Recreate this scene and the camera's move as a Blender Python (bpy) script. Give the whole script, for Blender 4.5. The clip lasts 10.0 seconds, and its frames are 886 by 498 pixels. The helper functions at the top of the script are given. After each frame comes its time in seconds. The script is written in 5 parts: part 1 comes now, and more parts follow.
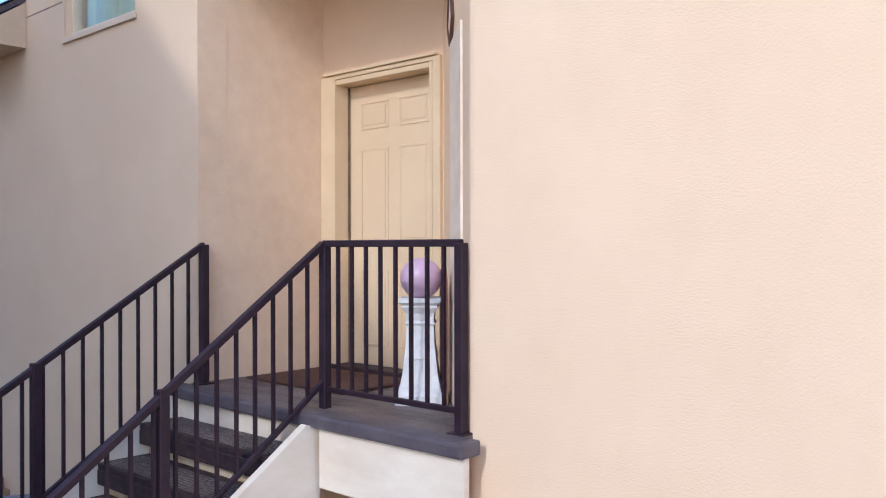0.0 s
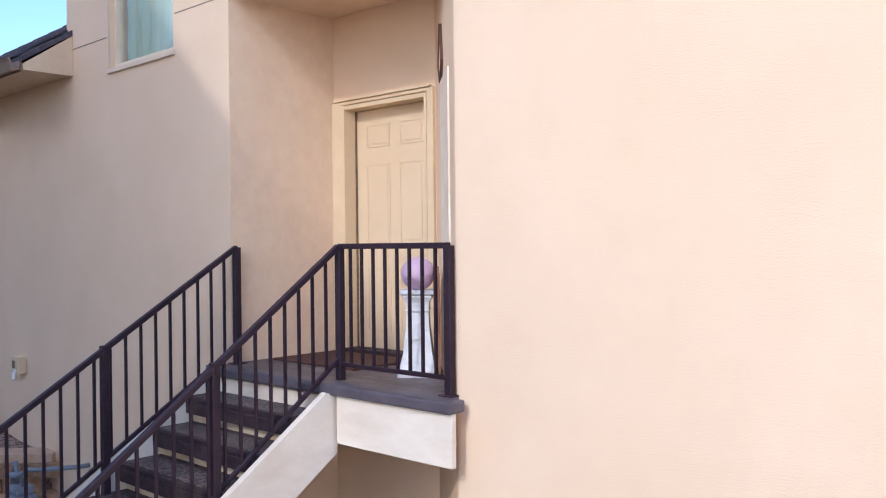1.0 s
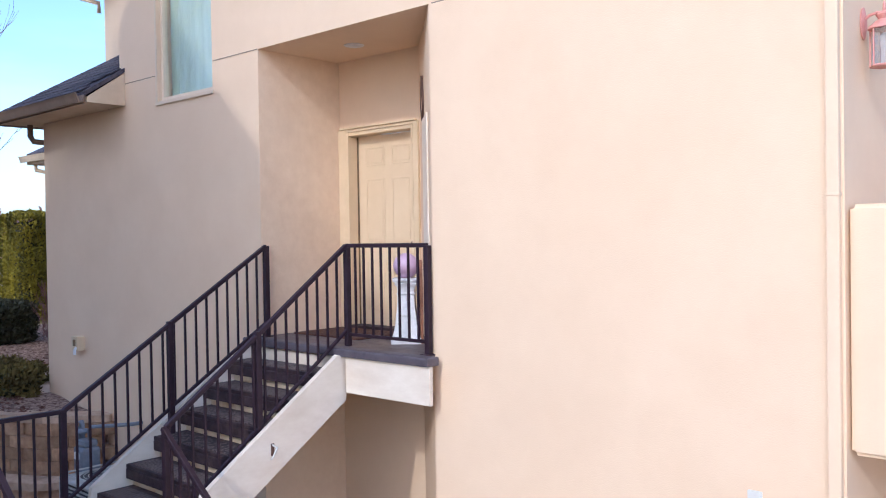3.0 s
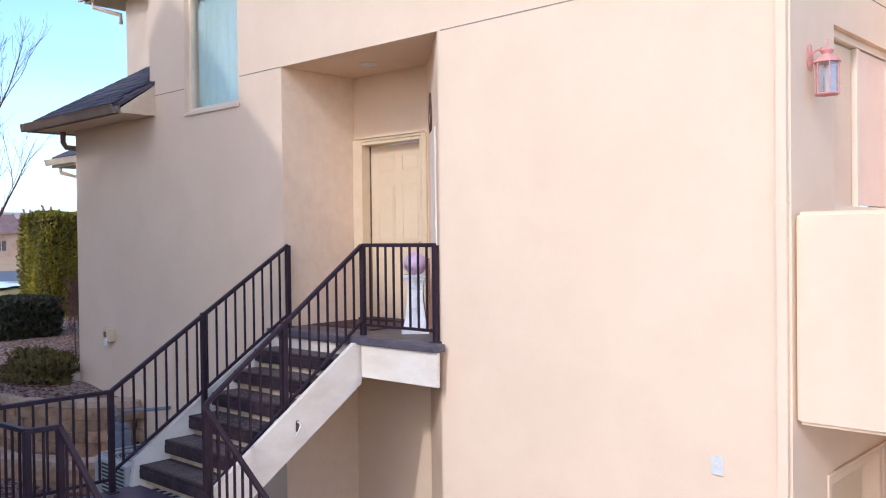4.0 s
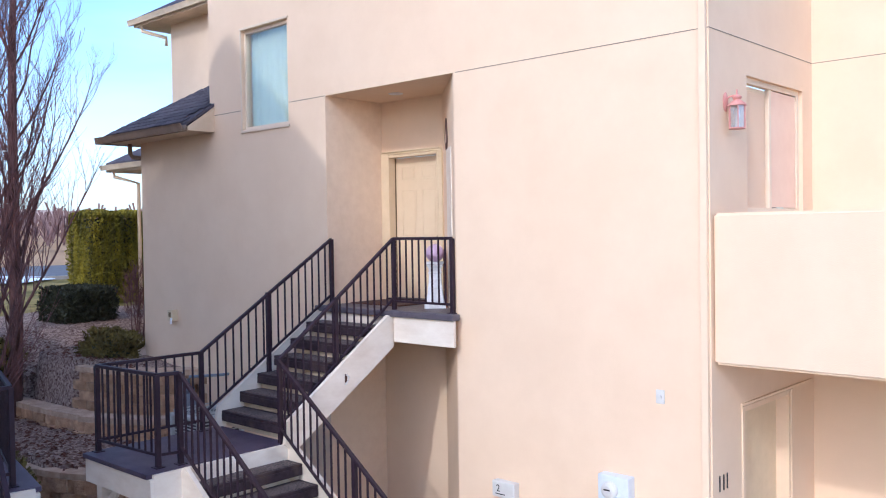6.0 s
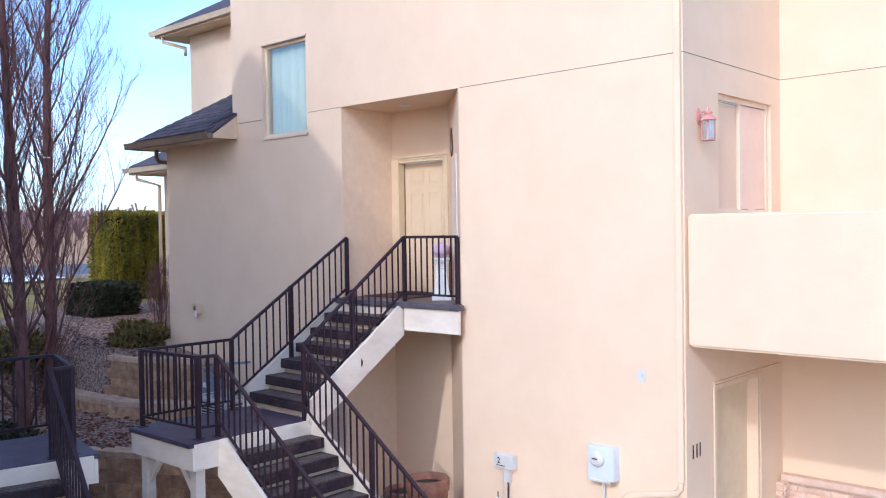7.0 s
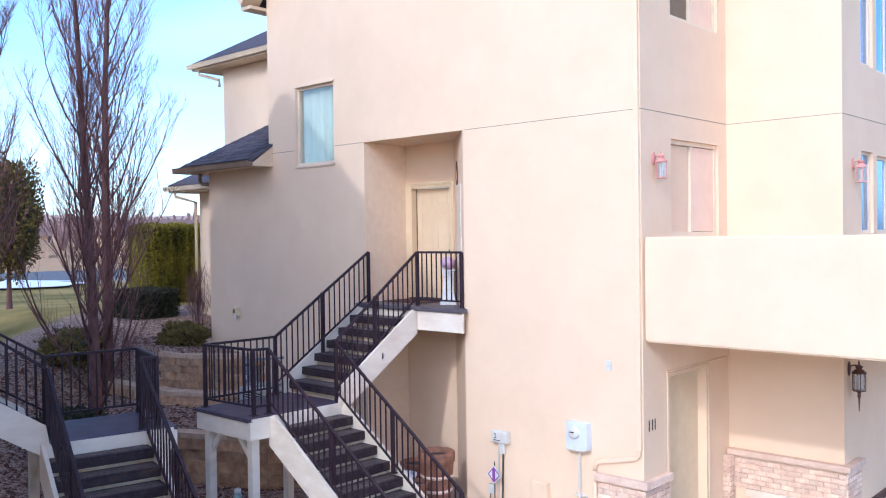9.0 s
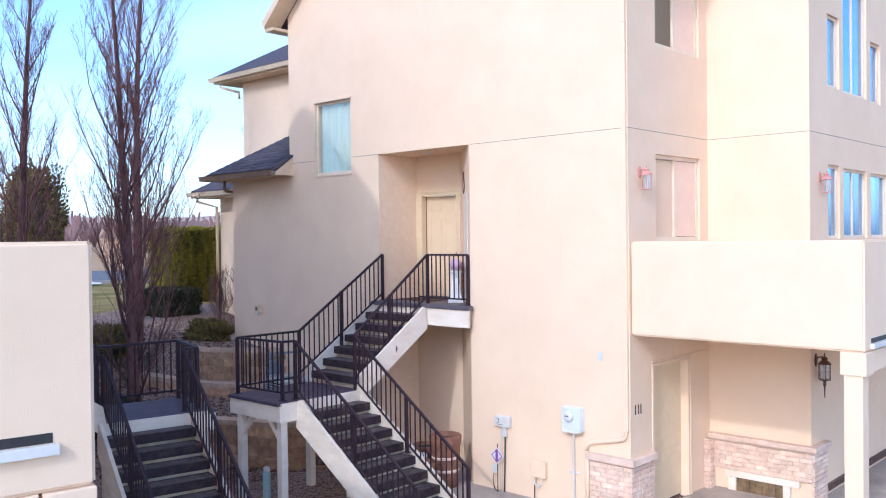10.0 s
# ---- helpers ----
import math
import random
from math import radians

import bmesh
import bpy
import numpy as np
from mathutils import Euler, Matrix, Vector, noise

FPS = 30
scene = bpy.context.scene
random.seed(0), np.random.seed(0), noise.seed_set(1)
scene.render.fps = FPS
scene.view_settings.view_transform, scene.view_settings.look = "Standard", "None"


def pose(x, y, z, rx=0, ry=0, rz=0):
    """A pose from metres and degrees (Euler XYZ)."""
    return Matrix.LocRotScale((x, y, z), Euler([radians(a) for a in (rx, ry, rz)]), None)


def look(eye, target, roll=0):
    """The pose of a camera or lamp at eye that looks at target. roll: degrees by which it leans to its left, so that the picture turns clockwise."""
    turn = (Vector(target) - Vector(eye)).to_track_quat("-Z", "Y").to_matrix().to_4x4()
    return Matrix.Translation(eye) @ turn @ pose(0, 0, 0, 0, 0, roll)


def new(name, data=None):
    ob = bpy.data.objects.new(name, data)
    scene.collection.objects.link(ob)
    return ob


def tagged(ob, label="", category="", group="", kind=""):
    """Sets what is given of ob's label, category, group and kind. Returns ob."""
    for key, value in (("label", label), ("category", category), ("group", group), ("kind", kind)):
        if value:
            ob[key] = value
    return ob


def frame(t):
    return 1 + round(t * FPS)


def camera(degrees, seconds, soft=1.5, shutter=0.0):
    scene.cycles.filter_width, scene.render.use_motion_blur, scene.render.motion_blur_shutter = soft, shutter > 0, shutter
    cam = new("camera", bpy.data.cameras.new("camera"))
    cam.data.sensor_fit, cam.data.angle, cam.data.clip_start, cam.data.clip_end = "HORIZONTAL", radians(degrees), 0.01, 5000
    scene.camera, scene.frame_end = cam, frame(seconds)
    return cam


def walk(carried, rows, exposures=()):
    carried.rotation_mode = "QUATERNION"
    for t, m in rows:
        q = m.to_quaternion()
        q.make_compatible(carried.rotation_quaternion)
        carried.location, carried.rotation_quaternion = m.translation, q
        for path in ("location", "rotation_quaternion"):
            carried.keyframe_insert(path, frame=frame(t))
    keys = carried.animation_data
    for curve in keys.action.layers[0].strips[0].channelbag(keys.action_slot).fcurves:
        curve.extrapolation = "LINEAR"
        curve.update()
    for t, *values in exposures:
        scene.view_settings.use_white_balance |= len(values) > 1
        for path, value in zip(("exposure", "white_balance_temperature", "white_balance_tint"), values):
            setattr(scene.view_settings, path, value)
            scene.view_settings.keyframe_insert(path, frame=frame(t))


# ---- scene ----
cam = camera(53.8, 10.0, soft=1.1)
PATH = [
    (0, (-0.525, -3.049, 3.665), (-1.881, -1.579, 3.661), -0.1),
    (0.5, (-0.193, -3.442, 3.678), (-1.55, -1.973, 3.674), -0.1),
    (1, (0.249, -3.799, 3.695), (-1.11, -2.331, 3.683), -0.6),
    (1.5, (0.645, -4.099, 3.717), (-0.713, -2.631, 3.695), -0.9),
    (2, (0.994, -4.41, 3.731), (-0.364, -2.942, 3.706), -0.9),
    (2.5, (1.348, -4.763, 3.753), (-0.008, -3.293, 3.721), -1.0),
    (4, (2.212, -5.791, 3.772), (0.857, -4.321, 3.741), -0.7),
    (4.5, (2.54, -6.194, 3.782), (1.185, -4.723, 3.747), -0.7),
    (5, (2.883, -6.602, 3.765), (1.528, -5.131, 3.73), -0.7),
    (5.5, (3.238, -7.049, 3.77), (1.882, -5.578, 3.729), -0.9),
    (6.8, (4.249, -8.424, 3.775), (2.9, -6.949, 3.733), -0.8),
    (7, (4.367, -8.53, 3.767), (3.014, -7.058, 3.725), -0.9),
    (7.5, (4.75, -8.974, 3.8), (3.396, -7.503, 3.761), -0.9),
    (8, (5.138, -9.412, 3.88), (3.782, -7.942, 3.841), -0.9),
    (8.5, (5.541, -9.868, 3.945), (4.184, -8.399, 3.909), -0.8),
    (9, (5.968, -10.359, 3.951), (4.61, -8.891, 3.921), -0.8),
    (9.5, (6.443, -10.912, 3.959), (5.082, -9.446, 3.933), -0.7),
    (10, (6.881, -11.498, 3.995), (5.519, -10.033, 3.969), -0.7),
]
walk(cam, [(t, look(eye, target, roll)) for t, eye, target, roll in PATH], exposures=[(0.0, 1.13, 5700, 8.4), (0.5, 1.22, 5710, 9.6), (3.0, 1.23, 5670, 10.2), (5.0, 1.24, 5630, 11.2), (10.0, 1.35, 5450, 10.8)])

# ---- world and sun ----
SUN = Vector((0.28, -1.0, 0.66)).normalized()
world = bpy.data.worlds.new("world")
scene.world = world
world.use_nodes = True
wn, wl = world.node_tree.nodes, world.node_tree.links
sky = wn.new("ShaderNodeTexSky")
sky.sky_type, sky.sun_disc = "NISHITA", False
sky.sun_elevation = math.asin(SUN.z)
sky.sun_rotation = math.atan2(SUN.x, SUN.y)
sky.air_density, sky.dust_density, sky.ozone_density = 1.0, 3.0, 3.5
sky.altitude = 900
# thin streaky cloud over the sky
wc = wn.new("ShaderNodeTexCoord")
wm = wn.new("ShaderNodeMapping")
wm.inputs["Scale"].default_value = (1.6, 1.6, 7.0)
wt = wn.new("ShaderNodeTexNoise")
wt.inputs["Scale"].default_value, wt.inputs["Detail"].default_value = 1.7, 7.0
wr = wn.new("ShaderNodeMapRange")
wr.inputs["From Min"].default_value, wr.inputs["From Max"].default_value = 0.42, 0.72
wr.inputs["To Max"].default_value = 0.20
wx = wn.new("ShaderNodeMix")
wx.data_type = "RGBA"
wx.inputs[7].default_value = (4.8, 4.8, 5.0, 1)
wl.new(wc.outputs["Generated"], wm.inputs["Vector"])
wl.new(wm.outputs["Vector"], wt.inputs["Vector"])
wl.new(wt.outputs["Fac"], wr.inputs["Value"])
wl.new(wr.outputs["Result"], wx.inputs[0])
wl.new(sky.outputs["Color"], wx.inputs[6])
wl.new(wx.outputs[2], wn["Background"].inputs["Color"])
wn["Background"].inputs["Strength"].default_value = 0.15

sun = new("sun", bpy.data.lights.new("sun", "SUN"))
sun.data.energy, sun.data.angle, sun.data.color = 0.54, radians(1.0), (1.0, 0.965, 0.915)
sun.matrix_world = look(SUN * 60, (0, 0, 0))

# ---- materials ----
def base_material(name, rough=0.8, metal=0.0):
    m = bpy.data.materials.new(name)
    m.use_nodes = True
    b = m.node_tree.nodes["Principled BSDF"]
    b.inputs["Roughness"].default_value, b.inputs["Metallic"].default_value = rough, metal
    return m, m.node_tree.nodes, m.node_tree.links, b


def surface(name, dark, light, scale=3.0, rough=0.8, metal=0.0, bump=0.2, bump_scale=60.0, depth=0.004, stain=None, stain_scale=0.8, vary=0.0, stretch=(1, 1, 1), spec=0.5):
    """Two tones mixed by a soft noise, a second stain at a larger scale, fine relief, and an optional change of tone from piece to piece."""
    m, n, l, b = base_material(name, rough, metal)
    b.inputs["Specular IOR Level"].default_value = spec
    c = n.new("ShaderNodeTexCoord")
    geo = n.new("ShaderNodeNewGeometry")
    mp = n.new("ShaderNodeMapping")
    mp.inputs["Scale"].default_value = stretch
    l.new(geo.outputs["Position"], mp.inputs["Vector"])
    t = n.new("ShaderNodeTexNoise")
    t.inputs["Scale"].default_value, t.inputs["Detail"].default_value = scale, 8
    t.inputs["Roughness"].default_value = 0.65
    l.new(mp.outputs["Vector"], t.inputs["Vector"])
    r = n.new("ShaderNodeMapRange")
    r.inputs["From Min"].default_value, r.inputs["From Max"].default_value = 0.35, 0.65
    l.new(t.outputs["Fac"], r.inputs["Value"])
    x = n.new("ShaderNodeMix")
    x.data_type = "RGBA"
    x.inputs[6].default_value, x.inputs[7].default_value = (*dark, 1), (*light, 1)
    l.new(r.outputs["Result"], x.inputs[0])
    out = x.outputs[2]
    if stain:
        t2 = n.new("ShaderNodeTexNoise")
        t2.inputs["Scale"].default_value, t2.inputs["Detail"].default_value = stain_scale, 6
        l.new(mp.outputs["Vector"], t2.inputs["Vector"])
        r2 = n.new("ShaderNodeMapRange")
        r2.inputs["From Min"].default_value, r2.inputs["From Max"].default_value = 0.5, 0.75
        r2.inputs["To Max"].default_value = 0.7
        l.new(t2.outputs["Fac"], r2.inputs["Value"])
        x2 = n.new("ShaderNodeMix")
        x2.data_type = "RGBA"
        x2.inputs[7].default_value = (*stain, 1)
        l.new(r2.outputs["Result"], x2.inputs[0])
        l.new(out, x2.inputs[6])
        out = x2.outputs[2]
    if vary:
        o = n.new("ShaderNodeObjectInfo")
        hs = n.new("ShaderNodeHueSaturation")
        r3 = n.new("ShaderNodeMapRange")
        r3.inputs["To Min"].default_value, r3.inputs["To Max"].default_value = 1 - vary, 1 + vary
        l.new(o.outputs["Random"], r3.inputs["Value"])
        l.new(r3.outputs["Result"], hs.inputs["Value"])
        l.new(out, hs.inputs["Color"])
        out = hs.outputs["Color"]
    l.new(out, b.inputs["Base Color"])
    if bump:
        t3 = n.new("ShaderNodeTexNoise")
        t3.inputs["Scale"].default_value, t3.inputs["Detail"].default_value = bump_scale, 5
        l.new(mp.outputs["Vector"], t3.inputs["Vector"])
        bp = n.new("ShaderNodeBump")
        bp.inputs["Strength"].default_value, bp.inputs["Distance"].default_value = bump, depth
        l.new(t3.outputs["Fac"], bp.inputs["Height"])
        l.new(bp.outputs["Normal"], b.inputs["Normal"])
    return m


STUCCO = surface("stucco", (0.795, 0.585, 0.400), (0.838, 0.628, 0.438), 1.3, 0.92, bump=0.34, bump_scale=105, depth=0.006, stain=(0.790, 0.582, 0.398), stain_scale=0.5, spec=0.2)
ROUGH_STUCCO = surface("rough_stucco", (0.795, 0.585, 0.400), (0.850, 0.640, 0.448), 9, 0.92, bump=0.45, bump_scale=62, depth=0.006, stain=(0.800, 0.590, 0.404), stain_scale=0.5, spec=0.2)
TRIM = surface("painted_trim", (0.700, 0.530, 0.331), (0.763, 0.585, 0.374), 4, 0.6, bump=0.15, bump_scale=80)
WHITE_WOOD = surface("white_painted_wood", (0.76, 0.640, 0.510), (0.85, 0.740, 0.615), 2.5, 0.6, bump=0.2, bump_scale=30, stain=(0.68, 0.55, 0.42), stain_scale=2.2, stretch=(1, 1, 2.5))
DOOR_PAINT = surface("door_paint", (0.742, 0.560, 0.357), (0.784, 0.600, 0.392), 3, 0.5, bump=0.08, bump_scale=120)
IRON = surface("dark_painted_iron", (0.020, 0.009, 0.015), (0.034, 0.017, 0.027), 9, 0.5, 0.0, bump=0.15, bump_scale=90, depth=0.002, spec=0.3)
TREAD = surface("dark_tread_rubber", (0.022, 0.012, 0.016), (0.048, 0.029, 0.036), 14, 0.6, bump=0.4, bump_scale=160, depth=0.004, stain=(0.10, 0.062, 0.05), stain_scale=5, spec=0.3)
DECK = surface("dark_deck_coating", (0.100, 0.074, 0.078), (0.160, 0.124, 0.120), 5, 0.6, bump=0.3, bump_scale=120, depth=0.003, stain=(0.19, 0.15, 0.13), stain_scale=2.5)
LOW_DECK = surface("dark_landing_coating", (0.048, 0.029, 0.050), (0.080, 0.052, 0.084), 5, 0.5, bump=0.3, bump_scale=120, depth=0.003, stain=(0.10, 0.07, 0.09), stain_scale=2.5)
DECK_EDGE = surface("grey_purple_edge_coating", (0.075, 0.060, 0.075), (0.12, 0.10, 0.115), 8, 0.5, bump=0.3, bump_scale=60, depth=0.004)
OLD_WOOD = surface("ochre_stained_wood", (0.11, 0.065, 0.033), (0.26, 0.165, 0.080), 9, 0.8, bump=0.3, bump_scale=40)
RISER = surface("rust_stained_white_riser", (0.530, 0.420, 0.287), (0.700, 0.580, 0.426), 3, 0.7, bump=0.2, stain=(0.445, 0.220, 0.039), stain_scale=5)
SHINGLE = surface("dark_roof_shingle", (0.050, 0.040, 0.050), (0.095, 0.078, 0.090), 20, 0.9, bump=0.6, bump_scale=150, depth=0.005, vary=0.3)
GUTTER = surface("brown_gutter_metal", (0.212, 0.135, 0.091), (0.276, 0.180, 0.122), 5, 0.45, bump=0.05)
EAVE = surface("cream_eave_paint", (0.657, 0.490, 0.322), (0.742, 0.570, 0.392), 4, 0.6, bump=0.1)
BRICK = surface("pale_pink_brick", (0.66, 0.43, 0.31), (0.83, 0.62, 0.48), 7, 0.9, bump=0.5, bump_scale=70, depth=0.006, stain=(0.84, 0.70, 0.56), stain_scale=6, vary=0.14)
MORTAR = surface("mortar", (0.68, 0.50, 0.38), (0.76, 0.58, 0.45), 12, 0.95, bump=0.5, bump_scale=90)
BLOCK = surface("tan_split_block", (0.38, 0.205, 0.115), (0.60, 0.37, 0.215), 7, 0.95, bump=0.9, bump_scale=45, depth=0.02, stain=(0.27, 0.150, 0.090), stain_scale=4, vary=0.25)
CAP = surface("pale_stone_cap", (0.70, 0.49, 0.37), (0.80, 0.60, 0.47), 7, 0.95, bump=0.7, bump_scale=45, depth=0.008, vary=0.10)
TERRACE_CAP = surface("tan_block_cap", (0.44, 0.285, 0.185), (0.60, 0.42, 0.29), 7, 0.95, bump=0.7, bump_scale=45, depth=0.01, vary=0.15)
CONCRETE = surface("concrete", (0.37, 0.305, 0.25), (0.46, 0.385, 0.315), 3, 0.9, bump=0.3, bump_scale=50, stain=(0.27, 0.22, 0.18), stain_scale=0.9)
ASPHALT = surface("asphalt", (0.10, 0.095, 0.10), (0.16, 0.15, 0.155), 2, 0.9, bump=0.4, bump_scale=60)
GREY_METAL = surface("grey_painted_metal", (0.62, 0.59, 0.54), (0.70, 0.67, 0.62), 6, 0.45, bump=0.08)
BLUE_GREY = surface("pale_blue_grey_metal", (0.62, 0.65, 0.68), (0.70, 0.73, 0.76), 6, 0.4, bump=0.05)
GAS_GREY = surface("gas_meter_grey", (0.16, 0.18, 0.22), (0.24, 0.26, 0.30), 8, 0.5, bump=0.1)
AC_METAL = surface("ac_metal", (0.46, 0.46, 0.44), (0.55, 0.55, 0.53), 6, 0.5, bump=0.08)
DARK_GRILL = surface("dark_grill", (0.03, 0.03, 0.035), (0.06, 0.06, 0.065), 8, 0.5, bump=0.1)
COPPER = surface("faded_pink_copper", (0.56, 0.22, 0.18), (0.66, 0.32, 0.27), 10, 0.6, 0.0, bump=0.15)
BRONZE = surface("dark_bronze", (0.09, 0.045, 0.035), (0.15, 0.08, 0.06), 10, 0.45, 0.4, bump=0.15)
VINYL = surface("almond_vinyl_frame", (0.763, 0.600, 0.435), (0.827, 0.670, 0.496), 4, 0.5, bump=0.05)
BLIND = surface("beige_blind", (0.82, 0.575, 0.425), (0.86, 0.62, 0.465), 4, 0.7, bump=0.05)
# stands for unlit rooms behind glass: their shade is put into the colour
DARK_ROOM = surface("unlit_room_tone", (0.10, 0.08, 0.07), (0.16, 0.13, 0.12), 2, 0.9, bump=0)
TERRACOTTA = surface("terracotta", (0.212, 0.085, 0.048), (0.339, 0.150, 0.087), 7, 0.8, bump=0.3, bump_scale=40, stain=(0.138, 0.070, 0.044), stain_scale=4)
SOIL = surface("soil", (0.03, 0.02, 0.015), (0.07, 0.05, 0.035), 20, 1.0, bump=0.8, bump_scale=40, depth=0.02)
WHITE_PLASTER = surface("white_plaster", (0.70, 0.68, 0.68), (0.82, 0.80, 0.80), 9, 0.5, bump=0.2, bump_scale=60, stain=(0.55, 0.52, 0.52), stain_scale=12)
LILAC = surface("lilac_glaze", (0.53, 0.34, 0.46), (0.60, 0.41, 0.53), 3, 0.28, bump=0.0)
BROWN_MAT = surface("brown_mat", (0.074, 0.032, 0.022), (0.127, 0.058, 0.039), 40, 0.95, bump=0.8, bump_scale=250, depth=0.006)
BARK = surface("bark", (0.085, 0.038, 0.034), (0.18, 0.088, 0.080), 12, 0.9, bump=0.6, bump_scale=35, depth=0.01, stretch=(1, 1, 0.3))
TWIG = surface("twig", (0.12, 0.050, 0.045), (0.24, 0.11, 0.10), 3, 0.8, bump=0.0)
HEDGE = surface("arborvitae", (0.10, 0.085, 0.006), (0.40, 0.31, 0.018), 2.4, 0.8, bump=0.0, vary=0.15, stretch=(2.2, 2.2, 0.35))
SHRUB = surface("dark_shrub", (0.022, 0.022, 0.010), (0.060, 0.058, 0.024), 5, 0.8, bump=0.0)
OLIVE = surface("olive_shrub", (0.085, 0.060, 0.014), (0.21, 0.150, 0.034), 5, 0.85, bump=0.0)
SNOW = surface("snow", (0.78, 0.80, 0.85), (0.86, 0.88, 0.92), 2, 0.7, bump=0.3, bump_scale=8, depth=0.02)
INK = surface("black_paint", (0.02, 0.017, 0.016), (0.035, 0.03, 0.03), 8, 0.6, bump=0)
SIGN_PURPLE = surface("purple_plastic", (0.20, 0.05, 0.26), (0.26, 0.07, 0.32), 8, 0.4, bump=0)
TEAL = surface("pale_teal_plastic", (0.32, 0.46, 0.44), (0.40, 0.54, 0.52), 8, 0.4, bump=0)
SPOUT = surface("cream_spout_paint", (0.795, 0.590, 0.405), (0.838, 0.628, 0.438), 3, 0.85, bump=0.1, spec=0.2)
WINDOW_TRIM = surface("stucco_window_trim", (0.742, 0.575, 0.413), (0.784, 0.615, 0.444), 3, 0.8, bump=0.2)
SIDING = surface("far_house_wall", (0.477, 0.300, 0.191), (0.583, 0.390, 0.261), 1, 0.9, bump=0.1)


def ground_material():
    m, n, l, b = base_material("mulch_and_grass", 0.95)
    b.inputs["Specular IOR Level"].default_value = 0.2
    geo = n.new("ShaderNodeNewGeometry")
    sep = n.new("ShaderNodeSeparateXYZ")
    l.new(geo.outputs["Position"], sep.inputs[0])
    v = n.new("ShaderNodeTexVoronoi")
    v.inputs["Scale"].default_value = 30
    l.new(geo.outputs["Position"], v.inputs["Vector"])
    ramp = n.new("ShaderNodeValToRGB")
    ramp.color_ramp.elements[0].color, ramp.color_ramp.elements[1].color = (0.060, 0.016, 0.008, 1), (0.20, 0.066, 0.036, 1)
    e = ramp.color_ramp.elements.new(0.97)
    e.color = (0.48, 0.34, 0.27, 1)
    l.new(v.outputs["Color"], ramp.inputs["Fac"])
    g = n.new("ShaderNodeTexNoise")
    g.inputs["Scale"].default_value, g.inputs["Detail"].default_value = 0.5, 10
    l.new(geo.outputs["Position"], g.inputs["Vector"])
    gr = n.new("ShaderNodeValToRGB")
    gr.color_ramp.elements[0].position, gr.color_ramp.elements[1].position = 0.35, 0.65
    gr.color_ramp.elements[0].color, gr.color_ramp.elements[1].color = (0.15, 0.12, 0.028, 1), (0.36, 0.25, 0.085, 1)
    l.new(g.outputs["Fac"], gr.inputs["Fac"])
    edge = n.new("ShaderNodeMath")
    edge.operation = "MULTIPLY_ADD"
    edge.inputs[1].default_value, edge.inputs[2].default_value = 2.5, -1.2
    l.new(g.outputs["Fac"], edge.inputs[0])
    add = n.new("ShaderNodeMath")
    l.new(sep.outputs["X"], add.inputs[0])
    l.new(edge.outputs[0], add.inputs[1])
    r = n.new("ShaderNodeMapRange")
    r.inputs["From Min"].default_value, r.inputs["From Max"].default_value = -17.2, -16.8
    r.inputs["To Min"].default_value, r.inputs["To Max"].default_value = 1, 0
    l.new(add.outputs[0], r.inputs["Value"])
    x = n.new("ShaderNodeMix")
    x.data_type = "RGBA"
    l.new(r.outputs["Result"], x.inputs[0])
    l.new(ramp.outputs["Color"], x.inputs[6])
    l.new(gr.outputs["Color"], x.inputs[7])
    far = n.new("ShaderNodeMapRange")
    far.inputs["From Min"].default_value, far.inputs["From Max"].default_value = -70, -66
    far.inputs["To Min"].default_value, far.inputs["To Max"].default_value = 1, 0
    l.new(sep.outputs["X"], far.inputs["Value"])
    dry = n.new("ShaderNodeValToRGB")
    dry.color_ramp.elements[0].color, dry.color_ramp.elements[1].color = (0.42, 0.24, 0.12, 1), (0.60, 0.38, 0.21, 1)
    l.new(g.outputs["Fac"], dry.inputs["Fac"])
    x2 = n.new("ShaderNodeMix")
    x2.data_type = "RGBA"
    l.new(far.outputs["Result"], x2.inputs[0])
    l.new(x.outputs[2], x2.inputs[6])
    l.new(dry.outputs["Color"], x2.inputs[7])
    l.new(x2.outputs[2], b.inputs["Base Color"])
    bp = n.new("ShaderNodeBump")
    bp.inputs["Strength"].default_value, bp.inputs["Distance"].default_value = 0.8, 0.03
    l.new(v.outputs["Distance"], bp.inputs["Height"])
    l.new(bp.outputs["Normal"], b.inputs["Normal"])
    return m


def glass_material(name, tint=(0.97, 0.98, 0.97), rough=0.02, clear=0.5, coat=(0.95, 0.97, 1)):
    """Window glass: a mirror coat over a see-through pane."""
    m, n, l, b = base_material(name)
    n.remove(b)
    tr = n.new("ShaderNodeBsdfTransparent")
    tr.inputs["Color"].default_value = (*tint, 1)
    gl = n.new("ShaderNodeBsdfGlossy")
    gl.inputs["Roughness"].default_value = rough
    gl.inputs["Color"].default_value = (*coat, 1)
    mx = n.new("ShaderNodeMixShader")
    mx.inputs["Fac"].default_value = clear
    l.new(tr.outputs[0], mx.inputs[1])
    l.new(gl.outputs[0], mx.inputs[2])
    l.new(mx.outputs[0], n["Material Output"].inputs["Surface"])
    return m


GROUND = ground_material()
GLASS = glass_material("window_glass", clear=0.09)
# the blue of a reflected sky is put into this coat's tint
SKY_TINT_GLASS = glass_material("blue_tinted_mirror_glass", clear=0.7, coat=(0.38, 0.55, 0.85))
LAMP_GLASS = glass_material("lamp_glass", (0.85, 0.85, 0.85), 0.1, 0.25)


